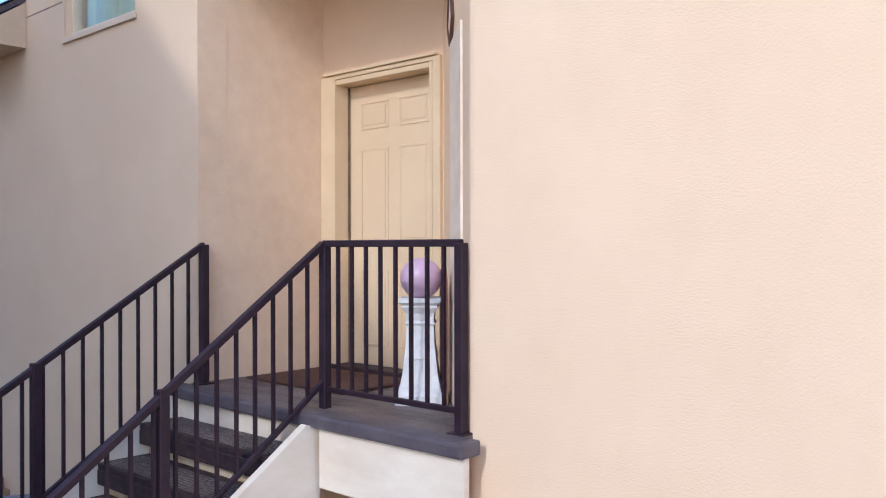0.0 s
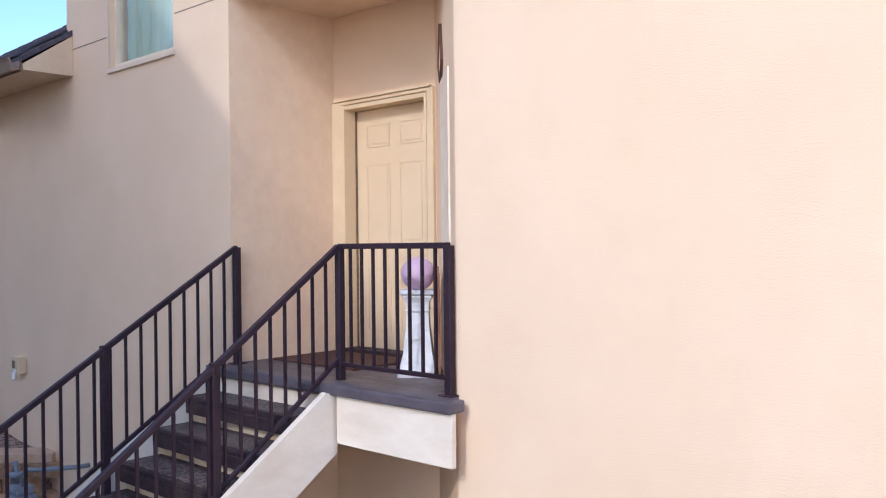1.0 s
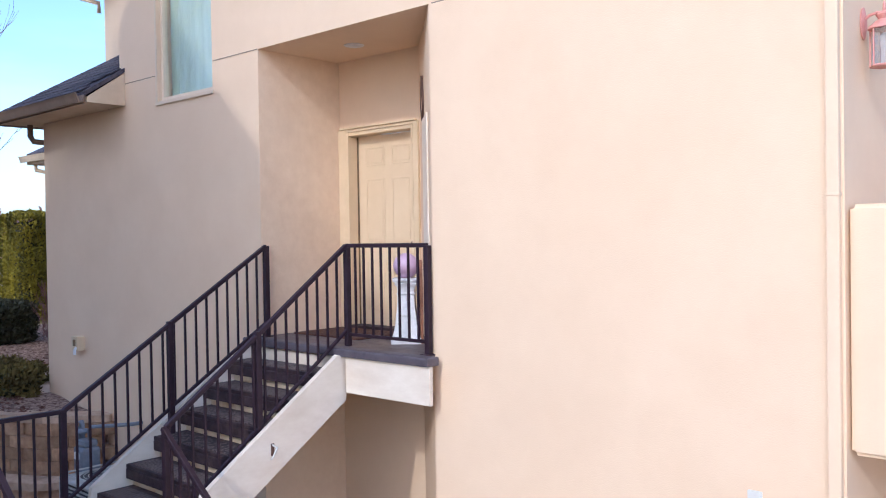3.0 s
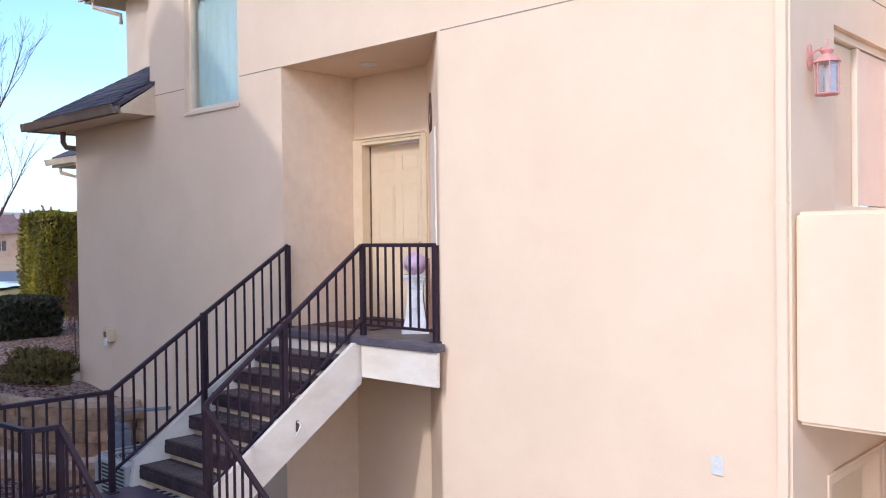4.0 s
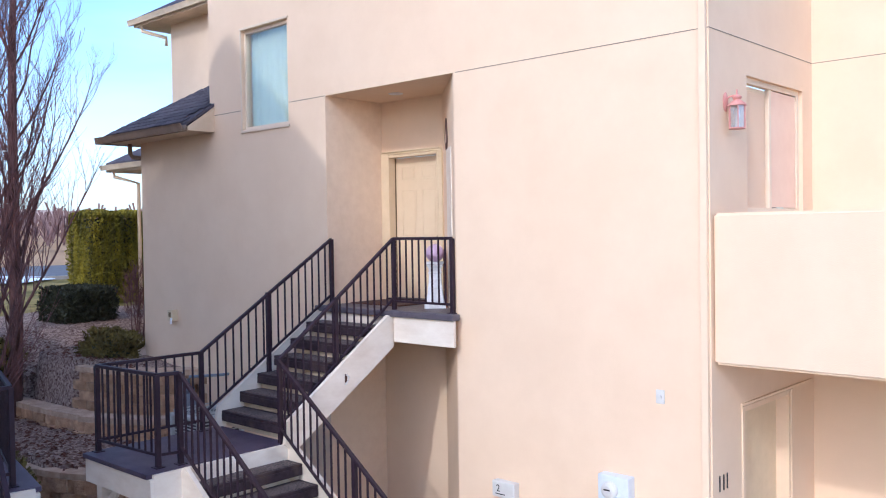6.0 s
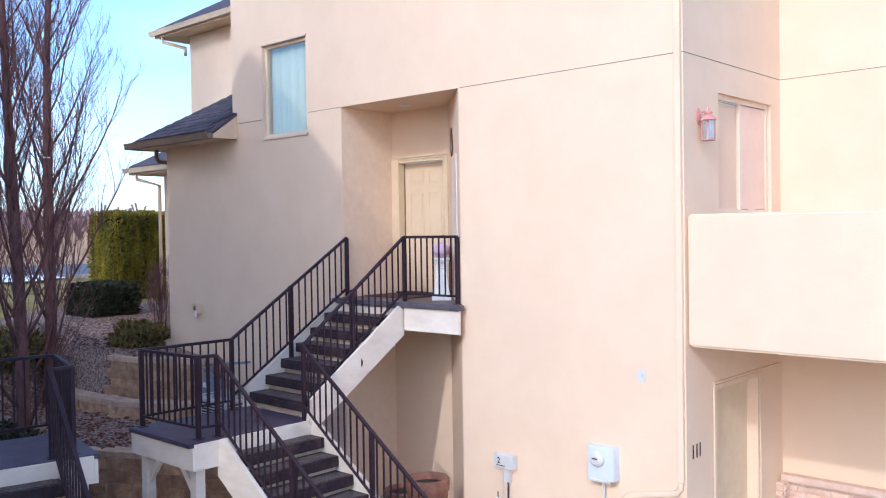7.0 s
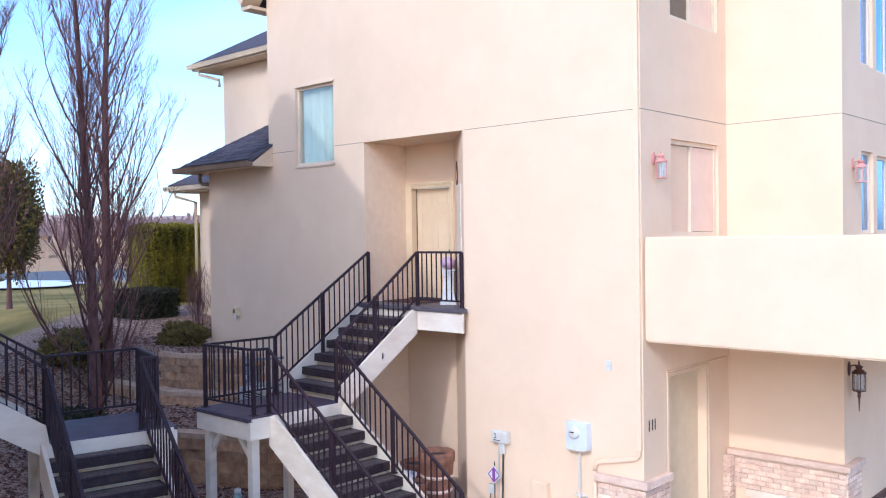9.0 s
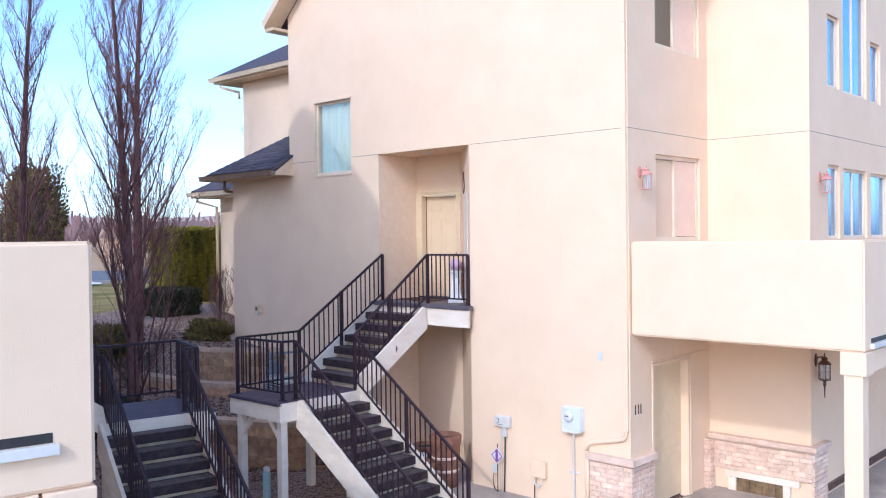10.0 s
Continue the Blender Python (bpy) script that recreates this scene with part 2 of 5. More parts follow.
# ---- building helpers ----
def link(name, bm, material, parent=None, label="", smooth=False):
    me = bpy.data.meshes.new(name)
    bmesh.ops.recalc_face_normals(bm, faces=bm.faces)
    bm.to_mesh(me)
    bm.free()
    me.materials.append(material)
    if smooth:
        for p in me.polygons:
            p.use_smooth = True
    ob = new(name, me)
    if parent is not None:
        ob.parent = parent
    if label:
        ob["label"] = label
    return ob


def part(name, bm, material, parent, label="", smooth=False):
    return link(name, bm, material, parent, label, smooth)


def thing(name, label, category, group="", kind="", at=(0, 0, 0)):
    ob = new(name)
    ob.location = at
    ob.empty_display_size = 0.1
    return tagged(ob, label, category, group, kind)


def box(x0, x1, y0, y1, z0, z1, bevel=0.0, bm=None):
    own = bm is None
    bm = bm or bmesh.new()
    r = bmesh.ops.create_cube(bm, size=1.0)
    vs = r["verts"]
    bmesh.ops.scale(bm, vec=(x1 - x0, y1 - y0, z1 - z0), verts=vs)
    bmesh.ops.translate(bm, vec=((x0 + x1) / 2, (y0 + y1) / 2, (z0 + z1) / 2), verts=vs)
    if bevel:
        es = list({e for v in vs for e in v.link_edges})
        bmesh.ops.bevel(bm, geom=es, offset=bevel, segments=2, affect="EDGES", profile=0.6)
    return bm


def beam(a, b, w, h, bm=None, bevel=0.004, up=(0, 0, 1)):
    """A bar of section w x h from a to b."""
    bm = bm or bmesh.new()
    a, b = Vector(a), Vector(b)
    d = b - a
    z = d.normalized()
    s = z.cross(Vector(up))
    s = s.normalized() if s.length > 1e-4 else Vector((1, 0, 0))
    u = s.cross(z)
    rings = [[bm.verts.new(p + s * sx * w / 2 + u * sy * h / 2) for sx, sy in ((-1, -1), (1, -1), (1, 1), (-1, 1))] for p in (a, b)]
    fs = [bm.faces.new(rings[0][::-1]), bm.faces.new(rings[1])]
    for i in range(4):
        fs.append(bm.faces.new((rings[0][i], rings[0][(i + 1) % 4], rings[1][(i + 1) % 4], rings[1][i])))
    if bevel:
        es = list({e for f in fs for e in f.edges})
        bmesh.ops.bevel(bm, geom=es, offset=bevel, segments=1, affect="EDGES")
    return bm


def lathe(profile, at=(0, 0, 0), segs=24, bm=None):
    """A turned body from (radius, height) pairs."""
    bm = bm or bmesh.new()
    rings = []
    for r, z in profile:
        rings.append([bm.verts.new((at[0] + r * math.cos(2 * math.pi * i / segs), at[1] + r * math.sin(2 * math.pi * i / segs), at[2] + z)) for i in range(segs)])
    for lo, hi in zip(rings, rings[1:]):
        for i in range(segs):
            bm.faces.new((lo[i], lo[(i + 1) % segs], hi[(i + 1) % segs], hi[i]))
    bm.faces.new(rings[0][::-1])
    bm.faces.new(rings[-1])
    return bm


def tube(points, r, segs=8, bm=None):
    """A round pipe along points."""
    bm = bm or bmesh.new()
    pts = [Vector(p) for p in points]
    rings = []
    ref = Vector((0.31, 0.17, 0.93))
    for i, p in enumerate(pts):
        d = (pts[min(i + 1, len(pts) - 1)] - pts[max(i - 1, 0)]).normalized()
        s = d.cross(ref)
        s = s.normalized() if s.length > 1e-3 else Vector((1, 0, 0))
        u = s.cross(d)
        rr = r[i] if isinstance(r, (list, tuple)) else r
        rings.append([bm.verts.new(p + (s * math.cos(2 * math.pi * k / segs) + u * math.sin(2 * math.pi * k / segs)) * rr) for k in range(segs)])
    for lo, hi in zip(rings, rings[1:]):
        for k in range(segs):
            bm.faces.new((lo[k], lo[(k + 1) % segs], hi[(k + 1) % segs], hi[k]))
    bm.faces.new(rings[0][::-1])
    bm.faces.new(rings[-1])
    return bm


def wall_mesh(axis, plane, thick, u0, u1, z0, z1, holes=(), top=None):
    """An upright wall with real openings. axis 'x': runs along x at y = plane, body towards plane + thick. top(u): optional sloping top."""
    us = sorted({u0, u1, *[c for h in holes for c in h[:2]]})
    zs = sorted({z0, z1, *[c for h in holes for c in h[2:]]})
    bm = bmesh.new()
    cache = {}

    def v(u, w, z):
        k = (round(u, 4), w, round(z, 4))
        if k not in cache:
            d = plane + thick * w
            cache[k] = bm.verts.new((u, d, z) if axis == "x" else (d, u, z))
        return cache[k]

    def solid(i, j):
        if not (0 <= i < len(us) - 1 and 0 <= j < len(zs) - 1):
            return False
        cu, cz = (us[i] + us[i + 1]) / 2, (zs[j] + zs[j + 1]) / 2
        return not any(h[0] < cu < h[1] and h[2] < cz < h[3] for h in holes)

    for i in range(len(us) - 1):
        for j in range(len(zs) - 1):
            if not solid(i, j):
                continue
            a, b, c, d = us[i], us[i + 1], zs[j], zs[j + 1]
            for w in (0, 1):
                bm.faces.new((v(a, w, c), v(b, w, c), v(b, w, d), v(a, w, d)))
            for di, dj, p, q in ((-1, 0, (a, c), (a, d)), (1, 0, (b, c), (b, d)), (0, -1, (a, c), (b, c)), (0, 1, (a, d), (b, d))):
                if not solid(i + di, j + dj):
                    bm.faces.new((v(p[0], 0, p[1]), v(q[0], 0, q[1]), v(q[0], 1, q[1]), v(p[0], 1, p[1])))
    return bm


def prism(axis, plane, thick, outline):
    """A flat outline of (u, z) pairs given thickness."""
    bm = bmesh.new()
    rings = []
    for w in (0, 1):
        d = plane + thick * w
        rings.append([bm.verts.new((u, d, z) if axis == "x" else (d, u, z)) for u, z in outline])
    bm.faces.new(rings[0])
    bm.faces.new(rings[1][::-1])
    k = len(outline)
    for i in range(k):
        bm.faces.new((rings[0][i], rings[0][(i + 1) % k], rings[1][(i + 1) % k], rings[1][i]))
    return bm


def structure(name, bm, material, label, category, smooth=False):
    return tagged(link(name, bm, material, None, "", smooth), label, category, "", "structure")


# ---- plan ----
GZ = -0.35           # drive level
DZ = 2.80            # upper landing
MZ = 1.46            # middle landing
JZ = 5.615           # stucco joint and recess ceiling
XL, XR, BACK = -5.48, -3.15, 1.04     # recess sides and back
XS = -4.29                            # where the splayed side meets the back
WL, LL = -8.26, -10.42                # left ends of the tall and of the low wall
Y2, X2 = 2.6, 1.72                    # back wall of the balcony bay, and its outer corner
PTOP, PBOT, PX = 3.90, 2.49, 3.32     # balcony parapet
ROOF_Z, RIDGE_X, PITCH = 8.74, -4.13, 0.88
NX0, NX, NY = -8.30, -2.63, -8.6      # the neighbouring house: its wall from NX0 to NX in the plane NY
NROOF, NRIDGE, NPITCH = 9.36, -5.46, 0.97
PNX, PNY = 1.62, -9.02                # outer corner of the neighbouring balcony


def upright(plan, z0, z1):
    """A plan outline of (x, y) pairs drawn up from z0 to z1."""
    bm = bmesh.new()
    k = len(plan)
    for i in range(k):
        (ax, ay), (bx, by) = plan[i], plan[(i + 1) % k]
        bm.faces.new([bm.verts.new(p) for p in ((ax, ay, z0), (bx, by, z0), (bx, by, z1), (ax, ay, z1))])
    for z in (z0, z1):
        bm.faces.new([bm.verts.new((x, y, z)) for x, y in plan])
    bmesh.ops.remove_doubles(bm, verts=bm.verts, dist=1e-5)
    return bm


def upper_walls():
    holes = [(XL, XR + 0.10, GZ - 0.5, JZ), (-7.38, -6.28, 5.32, 6.79)]
    structure("wall_main", wall_mesh("x", 0.0, 0.22, WL, -0.22, GZ - 0.5, ROOF_Z, holes), STUCCO, "cream stucco wall with a stair recess and a tall window", "wall")
    structure("wall_low", wall_mesh("x", 0.0, 0.22, LL, WL, GZ - 0.5, 5.36), STUCCO, "cream stucco wall under a low hip roof", "wall")
    structure("wall_low_end", wall_mesh("y", LL, 0.22, 0.22, 2.4, GZ - 0.5, 5.36), STUCCO, "cream stucco end wall", "wall")
    structure("wall_gable", prism("x", 0.0, 0.22, [(WL, ROOF_Z), (-0.0, ROOF_Z), (RIDGE_X, ROOF_Z + PITCH * 4.13)]), STUCCO, "cream stucco gable", "wall")
    structure("wall_tall_end", wall_mesh("y", WL, 0.22, 0.22, 2.4, 5.3, ROOF_Z), STUCCO, "cream stucco end wall", "wall")
    # recess
    structure("wall_recess_left", wall_mesh("y", XL, -0.22, 0.22, BACK, GZ - 0.5, JZ + 0.2), ROUGH_STUCCO, "rough cream stucco side wall of the entrance recess", "wall")
    arc = [(XR + 0.10, 0.0), (XR + 0.01, 0.0), (XR - 0.012, 0.003), (XR - 0.03, 0.011), (XR - 0.046, 0.026)]
    structure("wall_recess_right", upright(arc + [(XS, BACK), (XR + 0.10, BACK)], GZ - 0.5, JZ), STUCCO, "cream stucco wall splayed outwards beside the entrance door", "wall")
    structure("wall_recess_back", wall_mesh("x", BACK, 0.2, XL - 0.22, XR + 0.22, GZ - 0.5, JZ + 0.2, [(-5.40, -4.34, DZ, DZ + 2.06)]), STUCCO, "cream stucco back wall around the entrance door", "wall")
    structure("ceiling_recess", box(XL, XR + 0.10, 0.22, BACK, JZ, JZ + 0.15), STUCCO, "smooth stucco soffit over the entrance", "ceiling")
    structure("wall_recess_reveal", box(XL, XL + 0.004, 0.001, 0.219, GZ - 0.5, JZ - 0.001), ROUGH_STUCCO, "rough stucco reveal at the mouth of the recess", "wall")
    # right side face with its windows and the ground floor entry
    holes = [(0.825, 2.31, 3.90, 5.27), (0.835, 2.31, 6.97, 8.2), (0.64, 1.86, GZ - 0.5, 2.0)]
    structure("wall_side", wall_mesh("y", 0.0, -0.22, 0.0, Y2, GZ - 0.5, 9.2, holes), STUCCO, "cream stucco side wall over the balcony", "wall")
    structure("wall_bay", wall_mesh("x", Y2, 0.22, -0.22, X2 - 0.22, GZ - 0.5, 9.2), STUCCO, "cream stucco wall at the back of the balcony", "wall")
    holes = [(3.42, 3.98, 3.90, 5.13), (4.16, 5.40, 3.90, 5.10), (5.60, 6.6, 3.90, 5.08),
             (3.42, 3.98, 6.42, 7.62), (4.16, 5.40, 6.40, 8.3), (5.62, 6.2, 6.38, 7.5)]
    structure("wall_bay_side", wall_mesh("y", X2, -0.22, Y2, 14.0, GZ - 0.5, 9.2, holes), STUCCO, "cream stucco wall with tall windows beyond the balcony", "wall")


def joints():
    """Thin reveal joints between the storeys."""
    for name, bm in (("trim_joint_a", box(WL, -7.41, -0.003, 0.0, JZ - 0.0045, JZ + 0.0045)), ("trim_joint_f", box(-6.25, XL, -0.003, 0.0, JZ - 0.0045, JZ + 0.0045)), ("trim_joint_b", box(XR + 0.02, -0.0, -0.003, 0.0, JZ - 0.0045, JZ + 0.0045)),
                     ("trim_joint_c", box(0.0, 0.003, 0.0, Y2, JZ - 0.0045, JZ + 0.0045)), ("trim_joint_d", box(0.003, X2, Y2 - 0.003, Y2, JZ - 0.0045, JZ + 0.0045)),
                     ("trim_joint_e", box(X2, X2 + 0.003, Y2, 14.0, JZ - 0.0045, JZ + 0.0045))):
        structure(name, bm, JOINT, "dark shallow stucco joint", "trim")



def on_splay(f):
    """A point of the splayed wall, at a share f of the way to its back corner."""
    return XR + (XS - XR) * f, BACK * f


JOINT = surface("joint_shadow_gap", (0.26, 0.19, 0.14), (0.32, 0.24, 0.18), 8, 0.95, bump=0)
upper_walls()
joints()


def roof_slab(name, quads, label, thick=0.14, material=None):
    """Roof plane pieces, thickened downwards."""
    bm = bmesh.new()
    for q in quads:
        top = [bm.verts.new(p) for p in q]
        low = [bm.verts.new(Vector(p) - Vector((0, 0, thick))) for p in q]
        bm.faces.new(top)
        bm.faces.new(low[::-1])
        k = len(q)
        for i in range(k):
            bm.faces.new((top[i], top[(i + 1) % k], low[(i + 1) % k], low[i]))
    return structure(name, bm, material or SHINGLE, label, "roof")


# ---- main gable roof, and the neighbour's that throws its shade over the stair ----
def gable(name, y0, y1, xa, xb, ridge, z0, pitch, over=0.45, deep=0.24):
    zt = z0 + pitch * (xb - ridge)
    s = 1 if y0 < y1 else -1
    for side, wall_x in ((-1, xa), (1, xb)):
        xe = wall_x + side * over
        ze = zt - pitch * abs(xe - ridge)
        roof_slab(name, [[(ridge, y0, zt + 0.16), (xe, y0, ze + 0.16), (xe, y1, ze + 0.16), (ridge, y1, zt + 0.16)]], "dark shingle gable roof")
        fy = y0 - 0.03 * s
        roof_slab("roof_soffit", [[(ridge, y0, zt + 0.017), (xe, y0, ze + 0.017), (xe, y0 + 0.36 * s, ze + 0.017), (ridge, y0 + 0.36 * s, zt + 0.017)]], "cream soffit boards under the gable overhang", 0.02, EAVE)
        structure("trim_rake", beam((ridge, fy, zt + 0.16 - deep / 2), (xe, fy, ze + 0.16 - deep / 2), 0.05, deep), EAVE, "cream rake board along the gable", "trim")
        structure("trim_eave_return", box(min(xe, wall_x), max(xe, wall_x), min(y0, y0 + 0.6 * s), max(y0, y0 + 0.6 * s), ze + 0.10 - deep, ze + 0.01), EAVE, "cream boxed eave return", "trim")


gable("roof_gable", -0.38, 9.0, WL, 0.0, RIDGE_X, ROOF_Z, PITCH, 0.31, 0.15)
gable("roof_neighbour", NY + 0.30, NY - 9.0, NX0, NX, NRIDGE, NROOF, NPITCH)
# ---- stairs, landings and railings ----
def stair_set(place, top_extra=True):
    """One outside stair: place(x, y, z) puts its plan into the world."""
    P = place

    def pbox(x0, x1, y0, y1, z0, z1, bevel=0.0):
        bm = box(x0, x1, y0, y1, z0, z1, bevel)
        for v in bm.verts:
            v.co = P(*v.co)
        return bm

    def pprism(axis, plane, thick, outline):
        bm = prism(axis, plane, thick, outline)
        for v in bm.verts:
            v.co = P(*v.co)
        return bm

    UX0, UX1 = -5.45, -4.14     # upper flight
    Y0, RUN = -0.16, 0.262
    n_up, rise_u = 7, (DZ - MZ) / 7
    ye = Y0 - RUN * (n_up - 1)
    # upper landing
    ld = thing("landing", "upper landing with dark coated deck and white fascia boards", "landing")
    part("deck_edge", pbox(XL - 0.06, XR + 0.10, -0.20, -0.06, DZ - 0.07, DZ + 0.004, 0.018), DECK_EDGE, ld, "grey-purple coated deck edge")
    k = 8
    for i in range(k):
        ya = -0.06 + (BACK + 0.06) * i / k
        xe = XR - 0.012 + (XS - XR) * max(0.0, (ya + 0.12) / BACK)
        part("deck_board", pbox(XL + 0.005, XR - 0.005 if i == 0 else xe + 0.10, ya + 0.003, ya + (BACK + 0.06) / k - 0.003, DZ - 0.06, DZ, 0.003), DECK, ld)
    part("fascia", pbox(-4.06, XR + 0.085, -0.165, -0.125, DZ - 0.38, DZ - 0.07, 0.004), WHITE_WOOD, ld, "white painted fascia board")
    part("fascia", pbox(UX0, -4.12, -0.150, -0.115, DZ - 0.22, DZ - 0.085, 0.004), WHITE_WOOD, ld, "white painted fascia board")
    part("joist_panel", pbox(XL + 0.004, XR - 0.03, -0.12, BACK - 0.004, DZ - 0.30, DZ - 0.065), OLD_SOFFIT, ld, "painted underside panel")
    # upper flight
    st = thing("stair_flight", "upper flight of dark rubber treads between white stringers", "stairs", "outside stair flights")
    for x, side in ((UX0 - 0.045, 1), (UX1, 1)):
        yb, zb = ye - 0.02, MZ
        out = [(Y0 + 0.06, DZ - 0.09), (Y0 + 0.02, DZ - 0.45), (yb + 0.05, zb - 0.12), (yb - 0.06, zb + 0.0), (yb - 0.02, zb + 0.24), (Y0 - 0.06, DZ - 0.05)]
        part("stringer", pprism("y", x, 0.05, out), WHITE_WOOD, st, "white painted stringer")
    for i in range(1, n_up):
        z = DZ - rise_u * i
        yn = Y0 - RUN * i
        part("tread", pbox(UX0 + 0.008, UX1 - 0.004, yn, yn + RUN + 0.085, z - 0.035, z, 0.008), TREAD, st, "dark ribbed rubber tread")
        part("tread_nosing", pbox(UX0 + 0.012, UX1 - 0.008, yn - 0.006, yn + 0.05, z - 0.125, z - 0.034, 0.01), TREAD, st)
        part("tread_mat", pbox(UX0 + 0.06, UX1 - 0.06, yn + 0.03, yn + RUN - 0.01, z - 0.001, z + 0.006, 0.002), TREAD_MAT, st, "grey patterned rubber tread mat")
        part("riser_board", pbox(UX0 + 0.012, UX1 - 0.008, yn + 0.06, yn + 0.075, z - rise_u, z - 0.12), RISER, st, "white riser with ochre rust stains")
    # middle landing
    ml = thing("landing", "middle landing with dark deck on white posts", "landing")
    LX0, LX1, LY0 = -5.50, -4.16, -3.42
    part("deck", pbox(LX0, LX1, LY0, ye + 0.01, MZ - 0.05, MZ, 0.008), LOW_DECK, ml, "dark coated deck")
    part("fascia", pbox(LX0 + 0.02, LX1 + 0.04, LY0 + 0.02, LY0 + 0.06, MZ - 0.30, MZ - 0.05, 0.004), WHITE_WOOD, ml, "white painted fascia board")
    part("fascia", pbox(LX1, LX1 + 0.04, LY0 + 0.06, ye, MZ - 0.30, MZ - 0.01, 0.004), WHITE_WOOD, ml, "white painted fascia board")
    part("fascia", pbox(LX0 + 0.02, LX0 + 0.06, LY0 + 0.06, ye, MZ - 0.30, MZ - 0.05, 0.004), WHITE_WOOD, ml, "white painted fascia board")
    for x, y in ((LX0 + 0.16, LY0 + 0.16), (LX1 - 0.10, LY0 + 0.16), (LX1 - 0.10, ye - 0.12), (LX0 + 0.16, ye - 0.12)):
        part("post", pbox(x - 0.06, x + 0.06, y - 0.06, y + 0.06, GZ - 0.1, MZ - 0.05, 0.006), WHITE_WOOD, ml, "white painted timber post")
        part("brace", beam(P(x + (0.32 if x < -5 else -0.32), y, MZ - 0.30), P(x, y, MZ - 0.65), 0.05, 0.09), WHITE_WOOD, ml)
    # lower flight
    lf = thing("stair_flight", "lower flight of dark rubber treads between white stringers", "stairs", "outside stair flights")
    n_lo = 10
    rise_l = (MZ - GZ) / n_lo
    FY0, FY1 = -3.02, ye - 0.02
    for y in (FY0 - 0.045, FY1):
        xb = LX1 + RUN * (n_lo - 1)
        out = [(LX1, MZ - 0.04), (LX1, MZ - 0.42), (xb - 0.22, GZ), (xb + 0.10, GZ), (xb + 0.10, GZ + 0.2), (LX1 + 0.10, MZ + 0.02)]
        part("stringer", pprism("x", y, 0.05, out), WHITE_WOOD, lf, "white painted stringer")
    for i in range(1, n_lo):
        z = MZ - rise_l * i
        xn = LX1 + 0.03 + RUN * i
        part("tread", pbox(xn - RUN - 0.085, xn, FY0 + 0.008, FY1 - 0.004, z - 0.035, z, 0.008), TREAD, lf, "dark ribbed rubber tread")
        part("tread_nosing", pbox(xn - 0.05, xn + 0.006, FY0 + 0.012, FY1 - 0.008, z - 0.125, z - 0.034, 0.01), TREAD, lf)
        part("tread_mat", pbox(xn - RUN + 0.01, xn - 0.03, FY0 + 0.06, FY1 - 0.06, z - 0.001, z + 0.006, 0.002), TREAD_MAT, lf, "grey patterned rubber tread mat")
        part("riser_board", pbox(xn - 0.075, xn - 0.06, FY0 + 0.012, FY1 - 0.008, z - rise_l, z - 0.12), RISER, lf, "white riser with ochre rust stains")

    def railing(name, label, runs, posts):
        r = thing(name, label, "railing", "stair railings")
        for a, b, gap, step in runs:
            a, b = Vector(a), Vector(b)
            part("top_rail", beam(P(*a), P(*b), 0.042, 0.036), IRON, r)
            dz = Vector((0, 0, gap))
            part("bottom_rail", beam(P(*(a - dz)), P(*(b - dz)), 0.028, 0.028), IRON, r)
            n = max(1, round((Vector((b.x - a.x, b.y - a.y))).length / step))
            for i in range(1, n):
                p = a.lerp(b, i / n)
                part("baluster", beam(P(p.x, p.y, p.z - gap), P(p.x, p.y, p.z - 0.012), 0.017, 0.017, bevel=0, up=(1, 0, 0)), IRON, r)
        for x, y, z0, z1 in posts:
            part("post", beam(P(x, y, z0), P(x, y, z1), 0.05, 0.05, up=(1, 0, 0)), IRON, r)
            part("foot_plate", pbox(x - 0.05, x + 0.05, y - 0.05, y + 0.05, z0, z0 + 0.008), IRON, r)
        return r

    RT = DZ + 0.885
    RM = MZ + 0.925
    XA, XB, XC = -5.405, -4.185, -3.205
    SY = -1.80
    railing("railing", "black iron railing along the upper landing", [((XB, -0.02, RT), (XC, -0.02, RT), 0.78, 0.112)], [(XC, -0.02, DZ, RT), (XB, -0.02, DZ - 0.03, RT)])
    railing("railing", "black iron railing down the open side of the upper flight", [((XB, -0.03, RT), (XB, SY, RM), 0.74, 0.112)],
            [(XB, SY, MZ - 0.02, RM), (XB, -0.98, 2.06, (RT + RM) / 2 - 0.02)])
    railing("railing", "black iron railing down the wall side of the upper flight", [((XA, 0.0, RT), (XA, -2.02, RM), 0.74, 0.112), ((XA, -2.02, RM), (XA - 0.02, -3.28, RM), 0.80, 0.112)],
            [(XA, 0.0, DZ, RT), (XA, -1.05, 2.02, (RT + RM) / 2), (XA, -2.02, MZ, RM)])
    railing("railing", "black iron railing round the middle landing and down the outer side", [((XA - 0.02, -3.28, RM), (-4.32, -3.20, RM), 0.80, 0.112), ((-4.32, -3.20, RM), (-4.27, -2.98, RM), 0.80, 0.112),
            ((-4.27, -2.98, RM), (-1.62, -2.98, GZ + 0.90), 0.74, 0.112)],
            [(XA - 0.02, -3.28, MZ, RM), (-4.32, -3.20, MZ, RM), (-4.27, -2.98, MZ, RM), (-2.9, -2.98, 0.55, 1.44), (-1.62, -2.98, GZ, GZ + 0.90)])
    railing("railing", "black iron railing down the inner side of the lower flight", [((XB, SY - 0.02, RM), (-1.66, SY - 0.02, GZ + 0.92), 0.74, 0.112)],
            [(-2.95, SY - 0.02, 0.60, 1.50), (-1.66, SY - 0.02, GZ, GZ + 0.92)])


